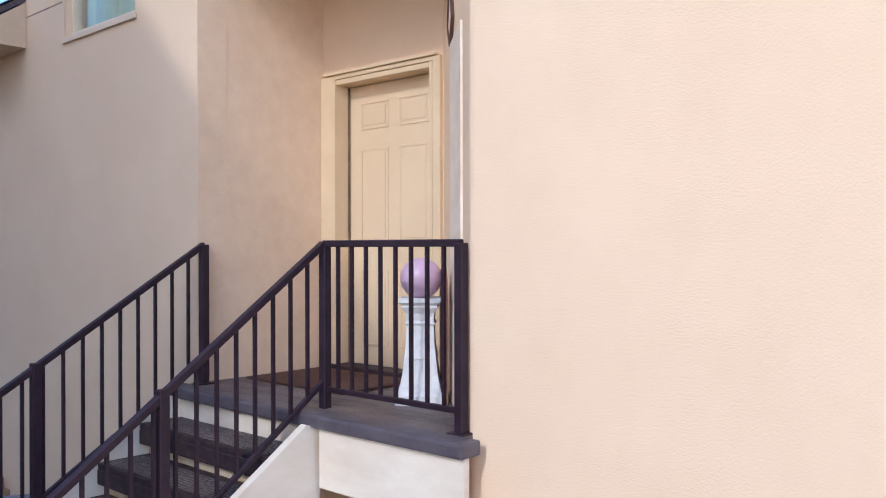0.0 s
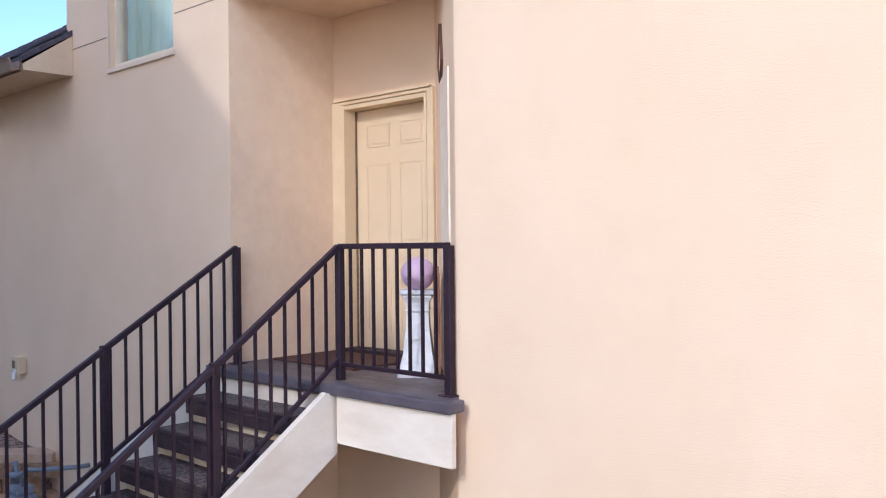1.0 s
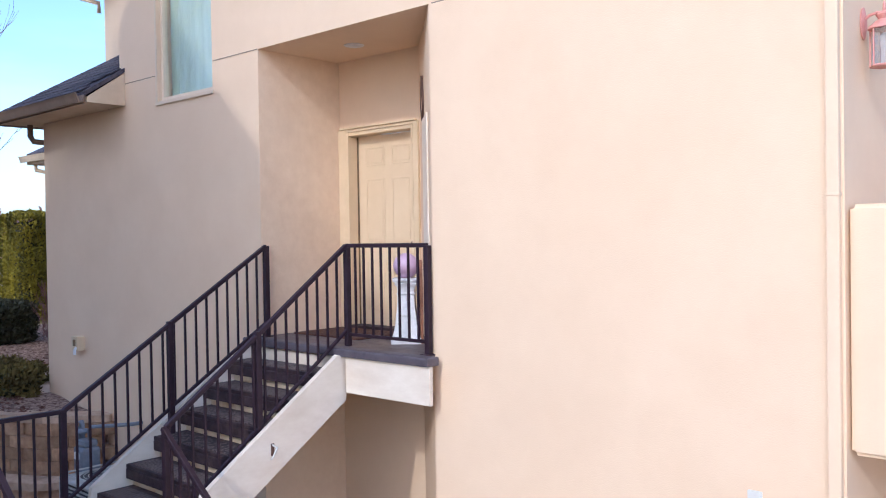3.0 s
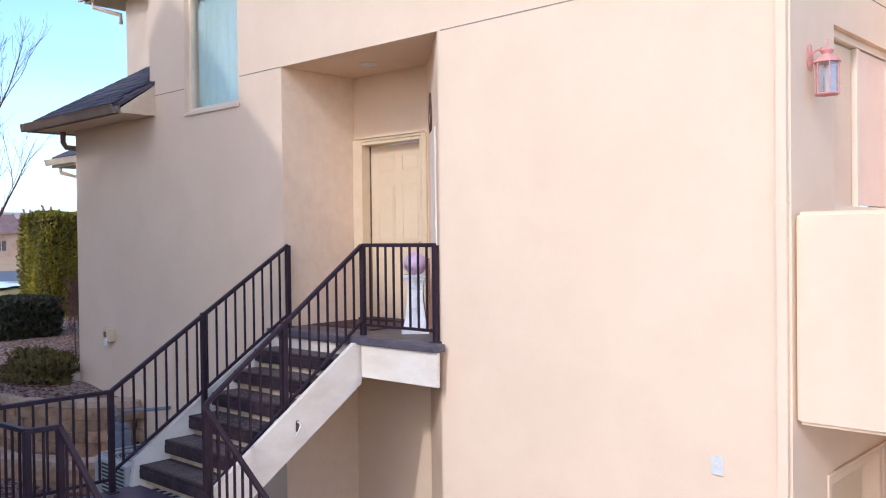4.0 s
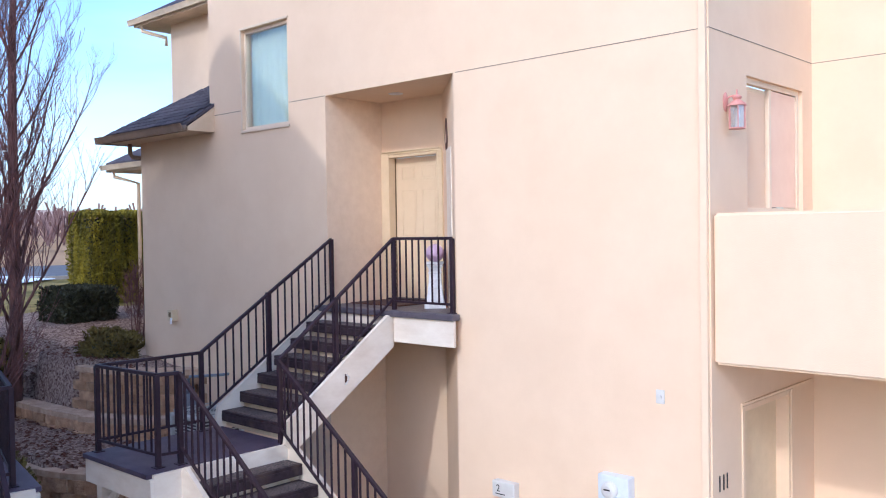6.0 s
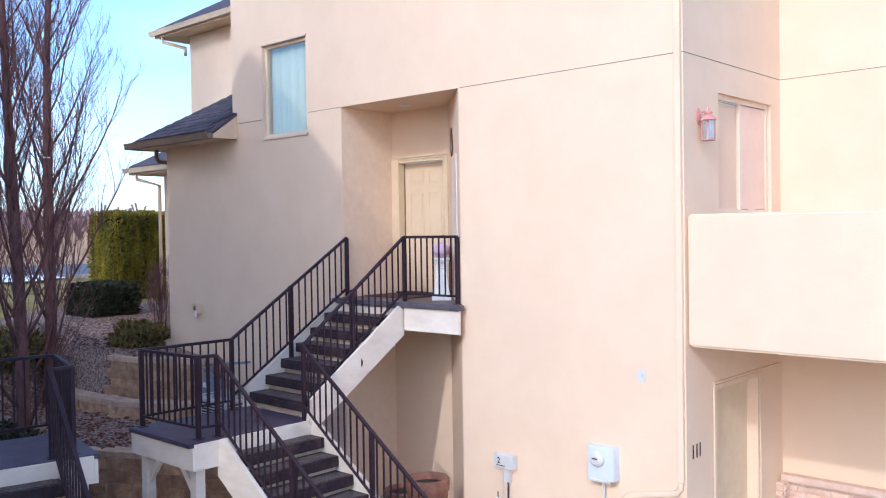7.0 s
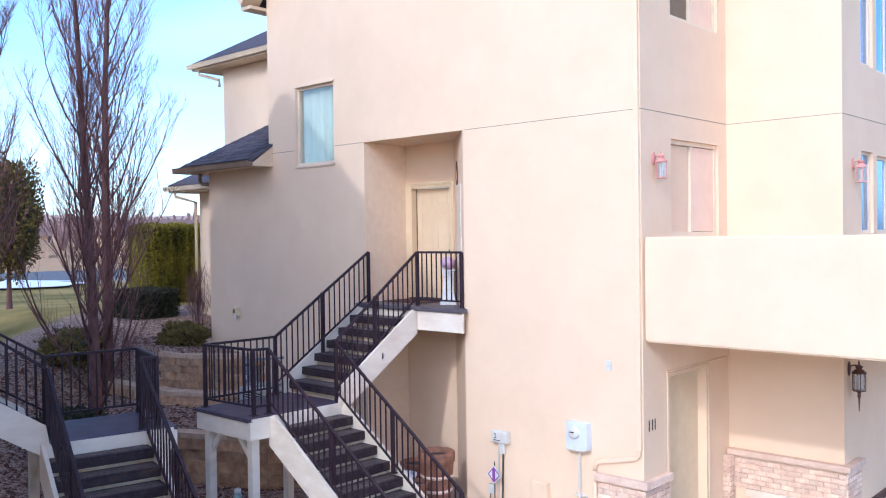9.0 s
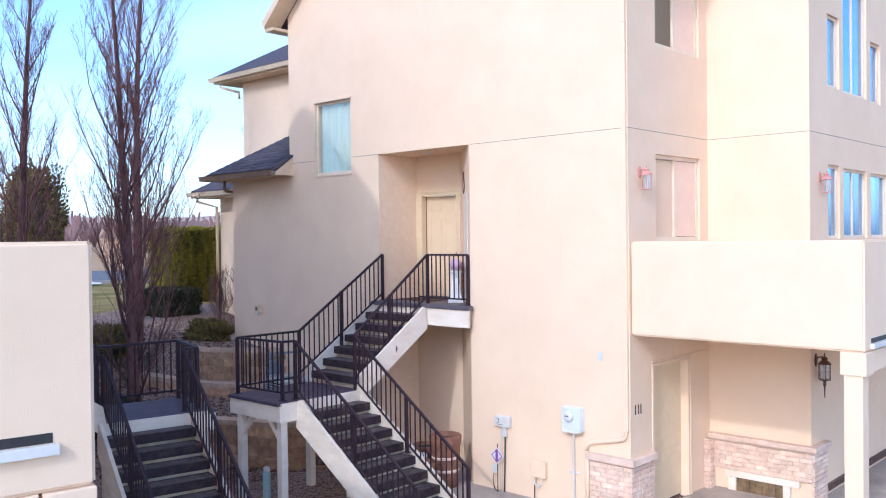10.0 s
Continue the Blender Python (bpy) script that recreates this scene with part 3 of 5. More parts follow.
def tread_mat_material():
    """Moulded rubber matting: rows of small raised pads with dark joints and worn tops."""
    m, n, l, b = base_material("tread_mat_rubber", 0.8)
    geo = n.new("ShaderNodeNewGeometry")
    v = n.new("ShaderNodeTexVoronoi")
    v.distance = "CHEBYCHEV"
    v.inputs["Scale"].default_value, v.inputs["Randomness"].default_value = 38, 0.25
    l.new(geo.outputs["Position"], v.inputs["Vector"])
    ramp = n.new("ShaderNodeValToRGB")
    ramp.color_ramp.elements[0].position, ramp.color_ramp.elements[1].position = 0.30, 0.46
    ramp.color_ramp.elements[0].color, ramp.color_ramp.elements[1].color = (0.17, 0.125, 0.110, 1), (0.030, 0.019, 0.022, 1)
    l.new(v.outputs["Distance"], ramp.inputs["Fac"])
    t = n.new("ShaderNodeTexNoise")
    t.inputs["Scale"].default_value, t.inputs["Detail"].default_value = 7, 8
    l.new(geo.outputs["Position"], t.inputs["Vector"])
    hs = n.new("ShaderNodeHueSaturation")
    r = n.new("ShaderNodeMapRange")
    r.inputs["To Min"].default_value, r.inputs["To Max"].default_value = 0.3, 1.7
    l.new(t.outputs["Fac"], r.inputs["Value"])
    l.new(r.outputs["Result"], hs.inputs["Value"])
    l.new(ramp.outputs["Color"], hs.inputs["Color"])
    l.new(hs.outputs["Color"], b.inputs["Base Color"])
    bp = n.new("ShaderNodeBump")
    bp.invert = True
    bp.inputs["Strength"].default_value, bp.inputs["Distance"].default_value = 0.8, 0.006
    l.new(v.outputs["Distance"], bp.inputs["Height"])
    l.new(bp.outputs["Normal"], b.inputs["Normal"])
    return m


TREAD_MAT = tread_mat_material()
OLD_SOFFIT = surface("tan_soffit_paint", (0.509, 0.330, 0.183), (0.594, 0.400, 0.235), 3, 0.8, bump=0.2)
stair_set(lambda x, y, z: (x, y, z))
# the neighbour's stair runs the other way, and its house stands a little askew
NS_AT, NS_TURN = (-5.85, -4.12, 0.0), radians(-11.5)
NC, NSN = math.cos(NS_TURN), math.sin(NS_TURN)


def neighbour_place(x, y, z):
    u, w = x + 5.425, -(y + 3.28)
    return (NS_AT[0] + u * NC - w * NSN, NS_AT[1] + u * NSN + w * NC, z + NS_AT[2])


stair_set(neighbour_place)


# ---- entrance door in the recess ----
def entrance_door():
    d = thing("door_entrance", "closed cream six-panel entrance door", "door", kind="structure")
    x0, x1, y = -5.305, -4.395, BACK + 0.105
    z0, z1 = DZ + 0.035, DZ + 2.015
    part("leaf", box(x0, x1, y, y + 0.04, z0, z1, 0.003), DOOR_PAINT, d)
    w = (x1 - x0)
    cols = ((x0 + 0.13 * w, x0 + 0.44 * w), (x0 + 0.56 * w, x0 + 0.87 * w))
    for a, b in cols:
        for c, e in ((z0 + 1.665, z0 + 1.86), (z0 + 0.865, z0 + 1.53), (z0 + 0.14, z0 + 0.675)):
            pn = part("door_panel", box(a + 0.03, b - 0.03, y - 0.005, y + 0.002, c + 0.03, e - 0.03, 0.004), DOOR_PAINT, d)
            for q in (box(a, b, y - 0.006, y + 0.001, e - 0.014, e, 0.002), box(a, b, y - 0.006, y + 0.001, c, c + 0.014, 0.004),
                      box(a, a + 0.014, y - 0.006, y + 0.001, c + 0.014, e - 0.014, 0.004), box(b - 0.014, b, y - 0.006, y + 0.001, c + 0.014, e - 0.014, 0.004)):
                part("moulding", q, DOOR_PAINT, pn)
    part("jamb", box(x0 - 0.040, x0 - 0.006, BACK - 0.035, y + 0.03, DZ, DZ + 2.06, 0.004), TRIM, d)
    part("door_stop", box(x0 - 0.006, x0 + 0.006, y - 0.018, y - 0.004, DZ + 0.035, DZ + 2.015, 0.002), OLD_WOOD, d, "dark weatherstrip gap")
    part("jamb", box(x1 + 0.004, x1 + 0.030, BACK - 0.030, y + 0.03, DZ, DZ + 2.06, 0.004), TRIM, d)
    part("head_jamb", box(x0 - 0.006, x1 + 0.004, BACK - 0.030, y + 0.03, DZ + 2.020, DZ + 2.055, 0.004), TRIM, d)
    part("casing", box(XL + 0.004, x0 - 0.044, BACK - 0.03, BACK - 0.002, DZ, DZ + 2.09, 0.006), TRIM, d)
    part("casing", box(x1 + 0.033, XS - 0.006, BACK - 0.03, BACK - 0.002, DZ, DZ + 2.09, 0.006), TRIM, d)
    part("head_casing", box(x0 - 0.044, x1 + 0.033, BACK - 0.028, BACK - 0.002, DZ + 2.062, DZ + 2.09, 0.004), TRIM, d)
    part("head_cap", box(XL + 0.03, XS - 0.03, BACK - 0.045, BACK - 0.002, DZ + 2.092, DZ + 2.108, 0.004), TRIM, d)
    part("threshold", box(x0 - 0.08, x1 + 0.04, BACK - 0.06, y + 0.04, DZ, DZ + 0.035, 0.008), TREAD, d, "dark threshold")
    part("handle", lathe([(0.012, 0), (0.028, 0.01), (0.032, 0.03), (0.02, 0.05)], (x1 - 0.07, y - 0.035, DZ + 0.86), 16), BRONZE, d)


entrance_door()


# ---- balcony over the ground floor entry ----
def parapet(P, px, top, slot=0.10):
    def pbox(x0, x1, y0, y1, z0, z1, bevel=0.0):
        bm = box(x0, x1, y0, y1, z0, z1, bevel)
        for v in bm.verts:
            v.co = P(*v.co)
        return bm
    bm = bmesh.new()
    plan = [(0.012, 0.03), (px, 0.03), (px, 12.0), (px - 0.22, 12.0), (px - 0.22, 0.25), (0.012, 0.25)]
    rings = [[bm.verts.new(P(x, y, z)) for x, y in plan] for z in (PBOT, top)]
    bm.faces.new(rings[0][::-1])
    bm.faces.new(rings[1])
    for i in range(6):
        bm.faces.new((rings[0][i], rings[0][(i + 1) % 6], rings[1][(i + 1) % 6], rings[1][i]))
    bmesh.ops.bevel(bm, geom=bm.edges[:], offset=0.025, segments=3, affect="EDGES")
    structure("wall_parapet", bm, STUCCO, "cream stucco balcony parapet with soft edges and a scupper slot", "wall")
    structure("wall_parapet_beam", pbox(px - 0.21, px - 0.006, 0.36, 12.0, PBOT - 0.28, PBOT - 0.002, 0.01), STUCCO, "cream stucco beam under the parapet", "wall")
    structure("ceiling_balcony", pbox(0.0, px - 0.23, 0.24, Y2 + 9, PBOT, PBOT + 0.2), STUCCO, "stucco soffit under the balcony", "ceiling")
    structure("trim_scupper", pbox(px - 0.03, px + 0.004, 0.28, 3.2, PBOT + slot, PBOT + slot + 0.06), INK, "dark scupper slot in the parapet", "trim")
    structure("trim_flashing", pbox(px - 0.02, px + 0.05, 0.25, 3.2, PBOT + slot - 0.07, PBOT + slot - 0.005, 0.006), GREY_METAL, "pale metal flashing under the scupper", "trim")
    c = thing("column", "square cream stucco column under the balcony corner", "column")
    part("shaft", pbox(px - 0.26, px - 0.03, 0.05, 0.28, GZ, PBOT - 0.30, 0.012), STUCCO, c)
    part("capital", pbox(px - 0.30, px + 0.02, 0.03, 0.34, PBOT - 0.30, PBOT - 0.003, 0.012), STUCCO, c)


parapet(lambda x, y, z: (x, y, z), PX, PTOP)


# ---- the neighbouring house across the stair yard ----
def neighbour():
    structure("wall_neighbour_front", wall_mesh("x", NY, -0.22, NX0, NX - 0.22, GZ - 0.5, NROOF), STUCCO, "cream stucco wall of the neighbouring house", "wall")
    structure("wall_neighbour_gable", prism("x", NY, -0.22, [(NX0, NROOF), (NX, NROOF), (NRIDGE, NROOF + NPITCH * (NX - NRIDGE))]), STUCCO, "cream stucco gable of the neighbouring house", "wall")
    structure("wall_neighbour_side", wall_mesh("y", NX, -0.22, NY - 9, NY, GZ - 0.5, NROOF), STUCCO, "cream stucco side wall of the neighbouring house", "wall")
    structure("wall_neighbour_end", wall_mesh("y", NX0, 0.22, NY - 9, NY - 0.22, GZ - 0.5, NROOF), STUCCO, "cream stucco end wall of the neighbouring house", "wall")
    c, sn = math.cos(radians(-10)), math.sin(radians(-10))

    def turned(x, y, z):
        u, w = x - (PNX - NX), -(y - 0.03)
        return (PNX + u * c - w * sn, PNY + u * sn + w * c, z)
    parapet(turned, PNX - NX, PTOP + 0.10, 0.30)
    # a set-back upper wing, out of view, added to keep the bank in shade
    wy = NY - 2.4
    structure("wall_neighbour_wing", wall_mesh("x", wy, -0.22, -15.6, NX0, GZ - 0.5, 8.5), STUCCO, "unseen cream stucco wall added to shade the bank", "wall")
    structure("wall_neighbour_wing_end", wall_mesh("y", -15.6, 0.22, NY - 9, wy - 0.22, GZ - 0.5, 8.5), STUCCO, "unseen cream stucco end wall added to shade the bank", "wall")
    roof_slab("roof_neighbour_wing", [[(-16.2, wy + 0.5, 8.52), (NX0, wy + 0.5, 8.52), (NX0, wy - 3.0, 10.6), (-12.7, wy - 3.0, 10.6)], [(-16.2, wy + 0.5, 8.52), (-12.7, wy - 3.0, 10.6), (-16.2, wy - 6.5, 8.52)], [(-16.2, wy - 6.5, 8.52), (-12.7, wy - 3.0, 10.6), (NX0, wy - 3.0, 10.6), (NX0, wy - 6.5, 8.52)]], "dark shingle hip roof", 0.06)
    structure("floor_neighbour_landing", box(-8.2, -5.6, NY, -8.05, DZ - 0.12, DZ - 0.03), DECK, "dark deck at the neighbouring house's door", "floor")


neighbour()


# ---- ground: one sheet with the terraces, reaching the far distance ----
TIER_C = [(-6.10, 0.3), (-6.15, -1.1), (-6.53, -1.62), (-7.6, -2.1), (-8.3, -2.45), (-9.6, -2.85), (-12.0, -3.1)]
TIER_B = [(-8.25, 0.3), (-8.32, -0.42), (-8.68, -0.92), (-9.6, -1.38), (-10.6, -1.55), (-12.5, -1.65)]
TIER_A = [(-8.56, 0.3), (-8.62, -0.16), (-9.1, -0.66), (-9.9, -1.05), (-10.7, -1.2), (-12.5, -1.3)]


def behind(poly, x, y):
    """How far the point lies on the upper side of a wall line; negative below it."""
    best, sign = 1e9, 1
    for (ax, ay), (bx, by) in zip(poly, poly[1:]):
        dx, dy = bx - ax, by - ay
        t = max(0, min(1, ((x - ax) * dx + (y - ay) * dy) / (dx * dx + dy * dy)))
        qx, qy = ax + t * dx, ay + t * dy
        d = math.hypot(x - qx, y - qy)
        if d < best:
            best, sign = d, 1 if (dx * (y - ay) - dy * (x - ax)) < 0 else -1
    return best * sign


def smooth(a, b, v):
    t = max(0.0, min(1.0, (v - a) / (b - a)))
    return t * t * (3 - 2 * t)


def ground_z(x, y):
    slope = GZ + 1.75 * smooth(-6.5, -13.5, x)
    if x < -12.2:
        z = slope
    elif behind(TIER_A, x, y) > 0.12:
        z = 1.58 + 0.12 * smooth(-9, -10.4, x)
    elif behind(TIER_B, x, y) > 0.12:
        z = 0.82
    elif behind(TIER_C, x, y) > 0.12:
        z = 0.36 + 0.32 * smooth(-7.2, -9.5, x)
    else:
        z = slope if y < -2 else GZ
        if y > -3.3 and x < -6.2:
            z = min(z, GZ + 0.5 * smooth(-7.5, -12, x))
    if x < -60:
        z += 0.02 * (-60 - x) * smooth(-60, -200, x) + 1.5 * noise.noise(Vector((x * 0.006, y * 0.006, 3)))
    z += 0.62 * smooth(-2.4, 0.4, y) * smooth(-11.6, -14.2, x) * (1 - smooth(-20.0, -27.0, x))
    return z + 0.025 * noise.noise(Vector((x * 1.7, y * 1.7, 0)))


def span(*runs):
    out = []
    for a, b, s in runs:
        n = max(1, round((b - a) / s))
        out += [a + (b - a) * i / n for i in range(n)]
    return out + [runs[-1][1]]


def ground_sheet():
    xs = span((-1500, -300, 120), (-300, -60, 30), (-60, -14, 2.5), (-14, -5, 0.14), (-5, 40, 3), (40, 400, 60))
    ys = span((-600, -60, 60), (-60, -12, 4), (-12, -4, 0.5), (-4, 1, 0.14), (1, 40, 3), (40, 1200, 90))
    verts = [(x, y, ground_z(x, y)) for y in ys for x in xs]
    w = len(xs)
    faces = [(j * w + i, j * w + i + 1, (j + 1) * w + i + 1, (j + 1) * w + i) for j in range(len(ys) - 1) for i in range(w - 1)]
    me = bpy.data.meshes.new("ground")
    me.from_pydata(verts, [], faces)
    me.materials.append(GROUND)
    for p in me.polygons:
        p.use_smooth = True
    tagged(new("ground", me), "bark mulch bank rising to rough winter grass", "ground", "", "structure")


ground_sheet()
structure("pavement_drive", box(-4.0, 60, -30, 0.0, GZ - 0.12, GZ + 0.03), CONCRETE, "pale concrete drive between the houses", "pavement")
structure("pavement_entry", box(0.0, 60, 0.0, 14, GZ - 0.12, GZ + 0.034), CONCRETE, "pale concrete under the balcony", "pavement")
structure("floor_recess", box(XL, XR, 0.0, BACK, GZ - 0.12, GZ + 0.034), CONCRETE, "concrete floor under the landing", "floor")
# ---- low hip roof, upper wing and far wing ----
S = 0.66
EX, EY, EZ = -10.80, -0.50, 5.475
RX = -8.13


def pipe_thing(name, label, points, r, material, category):
    d = thing(name, label, category)
    part("pipe", tube(points, r, 10), material, d, smooth=True)
    return d


def low_roof():
    hipy = EY + (WL - EX)
    z = lambda y: EZ + S * (y - EY)
    roof = roof_slab("roof_low", [[(EX, EY, EZ), (RX, EY, EZ), (RX, -0.003, z(0)), (WL - 0.003, -0.003, z(0)), (WL - 0.003, hipy, z(hipy))]], "dark purple-grey shingle hip roof", 0.05)
    roof_slab("roof_low_side", [[(EX, EY, EZ), (WL - 0.003, hipy, z(hipy)), (WL - 0.003, 2.44, z(hipy)), (EX, 2.44, EZ)]], "dark purple-grey shingle hip roof", 0.05)
    structure("trim_soffit_low", box(EX + 0.02, RX - 0.02, EY + 0.03, -0.002, EZ - 0.115, EZ - 0.085), EAVE, "cream boxed soffit", "trim")
    structure("trim_soffit_side", box(EX + 0.02, LL - 0.002, -0.002, 2.4, EZ - 0.115, EZ - 0.085), EAVE, "cream boxed soffit", "trim")
    structure("trim_fascia_low", box(EX + 0.015, RX - 0.03, EY + 0.012, EY + 0.03, EZ - 0.13, EZ - 0.04), GUTTER, "brown fascia board", "trim")
    structure("trim_return", prism("y", RX - 0.03, 0.03, [(EY + 0.03, EZ - 0.118), (-0.004, EZ - 0.118), (-0.004, z(0) - 0.06), (EY + 0.03, EZ - 0.06)]), EAVE, "cream end panel closing the eave", "trim")
    g = thing("gutter", "brown metal gutter along the low eave", "gutter")
    prof = [(0.0, 0.0), (-0.012, -0.10), (-0.075, -0.11), (-0.10, -0.03), (-0.115, 0.0), (-0.10, 0.002), (-0.06, -0.09), (-0.02, -0.085), (-0.008, 0.0)]
    part("trough", prism_x(EX - 0.10, RX - 0.01, [(EY + 0.01 + a, EZ - 0.02 + b) for a, b in prof]), GUTTER, g)
    part("trough", prism("x", EY - 0.10, 3.0, [(EX + 0.01 + a, EZ - 0.02 + b) for a, b in prof]), GUTTER, g)
    pipe_thing("downspout", "dark bent downspout under the low eave", [(LL - 0.19, -0.10, EZ - 0.10), (LL - 0.19, -0.10, EZ - 0.27), (LL - 0.16, -0.07, EZ - 0.34), (LL - 0.05, 0.06, EZ - 0.36), (LL - 0.045, 0.08, EZ - 0.42), (LL - 0.045, 0.08, 1.9)], 0.040, GUTTER, "downspout")
    # shingle tabs in courses
    bmt = box(0, 0.30, 0, 0.155, 0, 0.012)
    me = bpy.data.meshes.new("shingle")
    bmt.to_mesh(me)
    bmt.free()
    me.materials.append(SHINGLE)
    rng = random.Random(4)
    ang = math.atan(S)
    row, y = 0, EY - 0.01
    while y < hipy - 0.15:
        x = EX + (y - EY) + 0.10 - (0.15 if row % 2 else 0) + rng.uniform(0, 0.05)
        end = (RX if y < -0.13 else WL) - 0.31
        x = max(x, EX + (y - EY) + 0.16)
        while x < end:
            ob = new("shingle", me)
            ob.parent = roof
            ob.matrix_world = pose(x, y, z(y) + 0.012 + rng.uniform(0, 0.004), math.degrees(ang) - 2.5, 0, 0)
            x += 0.304
        row += 1
        y += 0.118


def prism_x(x0, x1, outline):
    """An outline of (y, z) pairs drawn out along x."""
    bm = bmesh.new()
    rings = [[bm.verts.new((x, a, b)) for a, b in outline] for x in (x0, x1)]
    k = len(outline)
    bm.faces.new(rings[0])
    bm.faces.new(rings[1][::-1])
    for i in range(k):
        bm.faces.new((rings[0][i], rings[0][(i + 1) % k], rings[1][(i + 1) % k], rings[1][i]))
    return bm


low_roof()


def wings():
    structure("wall_upper_wing", wall_mesh("x", 2.46, 0.22, -13.55, WL, 5.2, 8.5), STUCCO, "cream stucco wall of the upper wing", "wall")
    structure("wall_upper_wing_end", wall_mesh("y", -13.55, 0.22, 2.68, 9.0, 5.2, 8.5), STUCCO, "cream stucco end wall of the upper wing", "wall")
    structure("wall_far_wing", wall_mesh("x", 2.1, 0.22, -14.2, LL, GZ, 5.3), STUCCO, "cream stucco wall of the far wing", "wall")
    structure("wall_far_wing_end", wall_mesh("y", -14.2, 0.22, 2.32, 9.0, GZ, 5.3), STUCCO, "cream stucco end wall of the far wing", "wall")
    for name, x0, x1, y0, z0, rise in (("roof_upper_wing", -14.3, WL, 2.0, 8.52, 0.62), ("roof_far_wing", -14.72, EX, 1.5, 5.36, 0.62)):
        d = 3.2
        roof_slab(name, [[(x0, y0, z0), (x1, y0, z0), (x1, y0 + d, z0 + rise * d), (x0 + d, y0 + d, z0 + rise * d)], [(x0, y0, z0), (x0 + d, y0 + d, z0 + rise * d), (x0 + d, y0 + 7, z0 + rise * d), (x0, y0 + 7, z0)]], "dark shingle hip roof", 0.06)
        structure("trim_soffit_wing", box(x0 + 0.03, x1, y0 + 0.03, y0 + 0.6, z0 - 0.20, z0 - 0.16), EAVE, "cream boxed soffit", "trim")
        structure("trim_soffit_wing", box(x0 + 0.03, x0 + 0.6, y0 + 0.6, y0 + 7, z0 - 0.20, z0 - 0.16), EAVE, "cream boxed soffit", "trim")
        g = thing("gutter", "cream metal gutter along the eave", "gutter")
        prof = [(0.0, 0.0), (-0.012, -0.10), (-0.075, -0.11), (-0.10, -0.03), (-0.115, 0.0), (-0.10, 0.002), (-0.06, -0.09), (-0.02, -0.085), (-0.008, 0.0)]
        part("trough", prism_x(x0 - 0.1, x1, [(y0 + a, z0 - 0.05 + b) for a, b in prof]), EAVE, g)
        part("fascia_board", box(x0, x1, y0 + 0.003, y0 + 0.03, z0 - 0.20, z0 - 0.05), EAVE, g)
        pipe_thing("downspout", "cream bent downspout under the eave", [(x0 + 0.25, y0 + 0.05, z0 - 0.16), (x0 + 0.25, y0 + 0.06, z0 - 0.30), (x0 + 0.62, y0 + 0.42, z0 - 0.45), (x0 + 0.62, y0 + 0.42, z0 - (0.62 if z0 > 6 else 3.2))], 0.04, EAVE, "downspout")


wings()


# ---- windows ----
def window(name, label, axis, plane, inward, u0, u1, z0, z1, splits=(), glass=None, frame_w=0.05, back=None, sill=False):
    """A window set back in its opening; splits: positions of mullions between u0 and u1."""
    glass = glass or GLASS
    w = thing(name, label, "window", kind="structure")

    def b(ua, ub, da, db, za, zb, bevel=0.0):
        d0, d1 = sorted((plane + inward * da, plane + inward * db))
        return box(ua, ub, d0, d1, za, zb, bevel) if axis == "x" else box(d0, d1, ua, ub, za, zb, bevel)
    part("window_frame", b(u0, u0 + frame_w, 0.045, 0.11, z0, z1, 0.004), VINYL, w)
    part("window_frame", b(u1 - frame_w, u1, 0.045, 0.11, z0, z1, 0.004), VINYL, w)
    part("window_frame", b(u0 + frame_w, u1 - frame_w, 0.045, 0.11, z1 - frame_w, z1, 0.004), VINYL, w)
    part("window_sill", b(u0 + frame_w, u1 - frame_w, 0.045, 0.11, z0, z0 + frame_w, 0.004), VINYL, w)
    us = [u0 + frame_w, *splits, u1 - frame_w]
    for m in splits:
        part("mullion", b(m - 0.03, m + 0.03, 0.055, 0.10, z0 + frame_w, z1 - frame_w, 0.004), VINYL, w)
    for a, c in zip(us, us[1:]):
        p = part("pane", b(a, c, 0.075, 0.081, z0 + frame_w, z1 - frame_w), glass, w)
        p.visible_shadow = False
    if back:
        part("room_dark", b(u0, u1, 0.30, 0.32, z0, z1), back, w, "dark panel standing for the unlit room behind the glass")
    return w


window("window_tall", "tall window, its pale sky reflection coloured into a curtain behind the glass", "x", 0.0, 1, -7.38, -6.28, 5.32, 6.79, glass=GLASS, frame_w=0.045)
# pale aqua of sky mirrored in the pane is put into this fabric colour
CURTAIN = surface("sky_toned_curtain", (0.84, 0.90, 0.69), (0.88, 0.93, 0.74), 2.0, 0.8, bump=0.0, stain=(0.76, 0.87, 0.68), stain_scale=1.5, stretch=(4, 1, 0.3))


def curtain():
    bm = bmesh.new()
    n = 60
    cols = []
    for i in range(n + 1):
        x = -7.34 + 1.02 * i / n
        y = 0.155 + 0.018 * math.sin(i * 0.9) + 0.01 * math.sin(i * 2.3)
        cols.append([bm.verts.new((x, y, z)) for z in (5.36, 6.76)])
    for a, b in zip(cols, cols[1:]):
        bm.faces.new((a[0], b[0], b[1], a[1]))
    r = bmesh.ops.solidify(bm, geom=bm.faces[:], thickness=0.006)
    tagged(link("curtain", bm, CURTAIN, None, "", True), "curtain behind the tall window, pale aqua in place of a sky reflection", "curtain")


curtain()
structure("trim_window_head", box(-7.41, -6.25, -0.022, -0.002, 6.795, 6.83, 0.005), WINDOW_TRIM, "cream head trim over the tall window", "trim")
structure("trim_window_sill", box(-7.41, -6.25, -0.022, -0.002, 5.275, 5.315, 0.005), WINDOW_TRIM, "cream sill trim under the tall window", "trim")
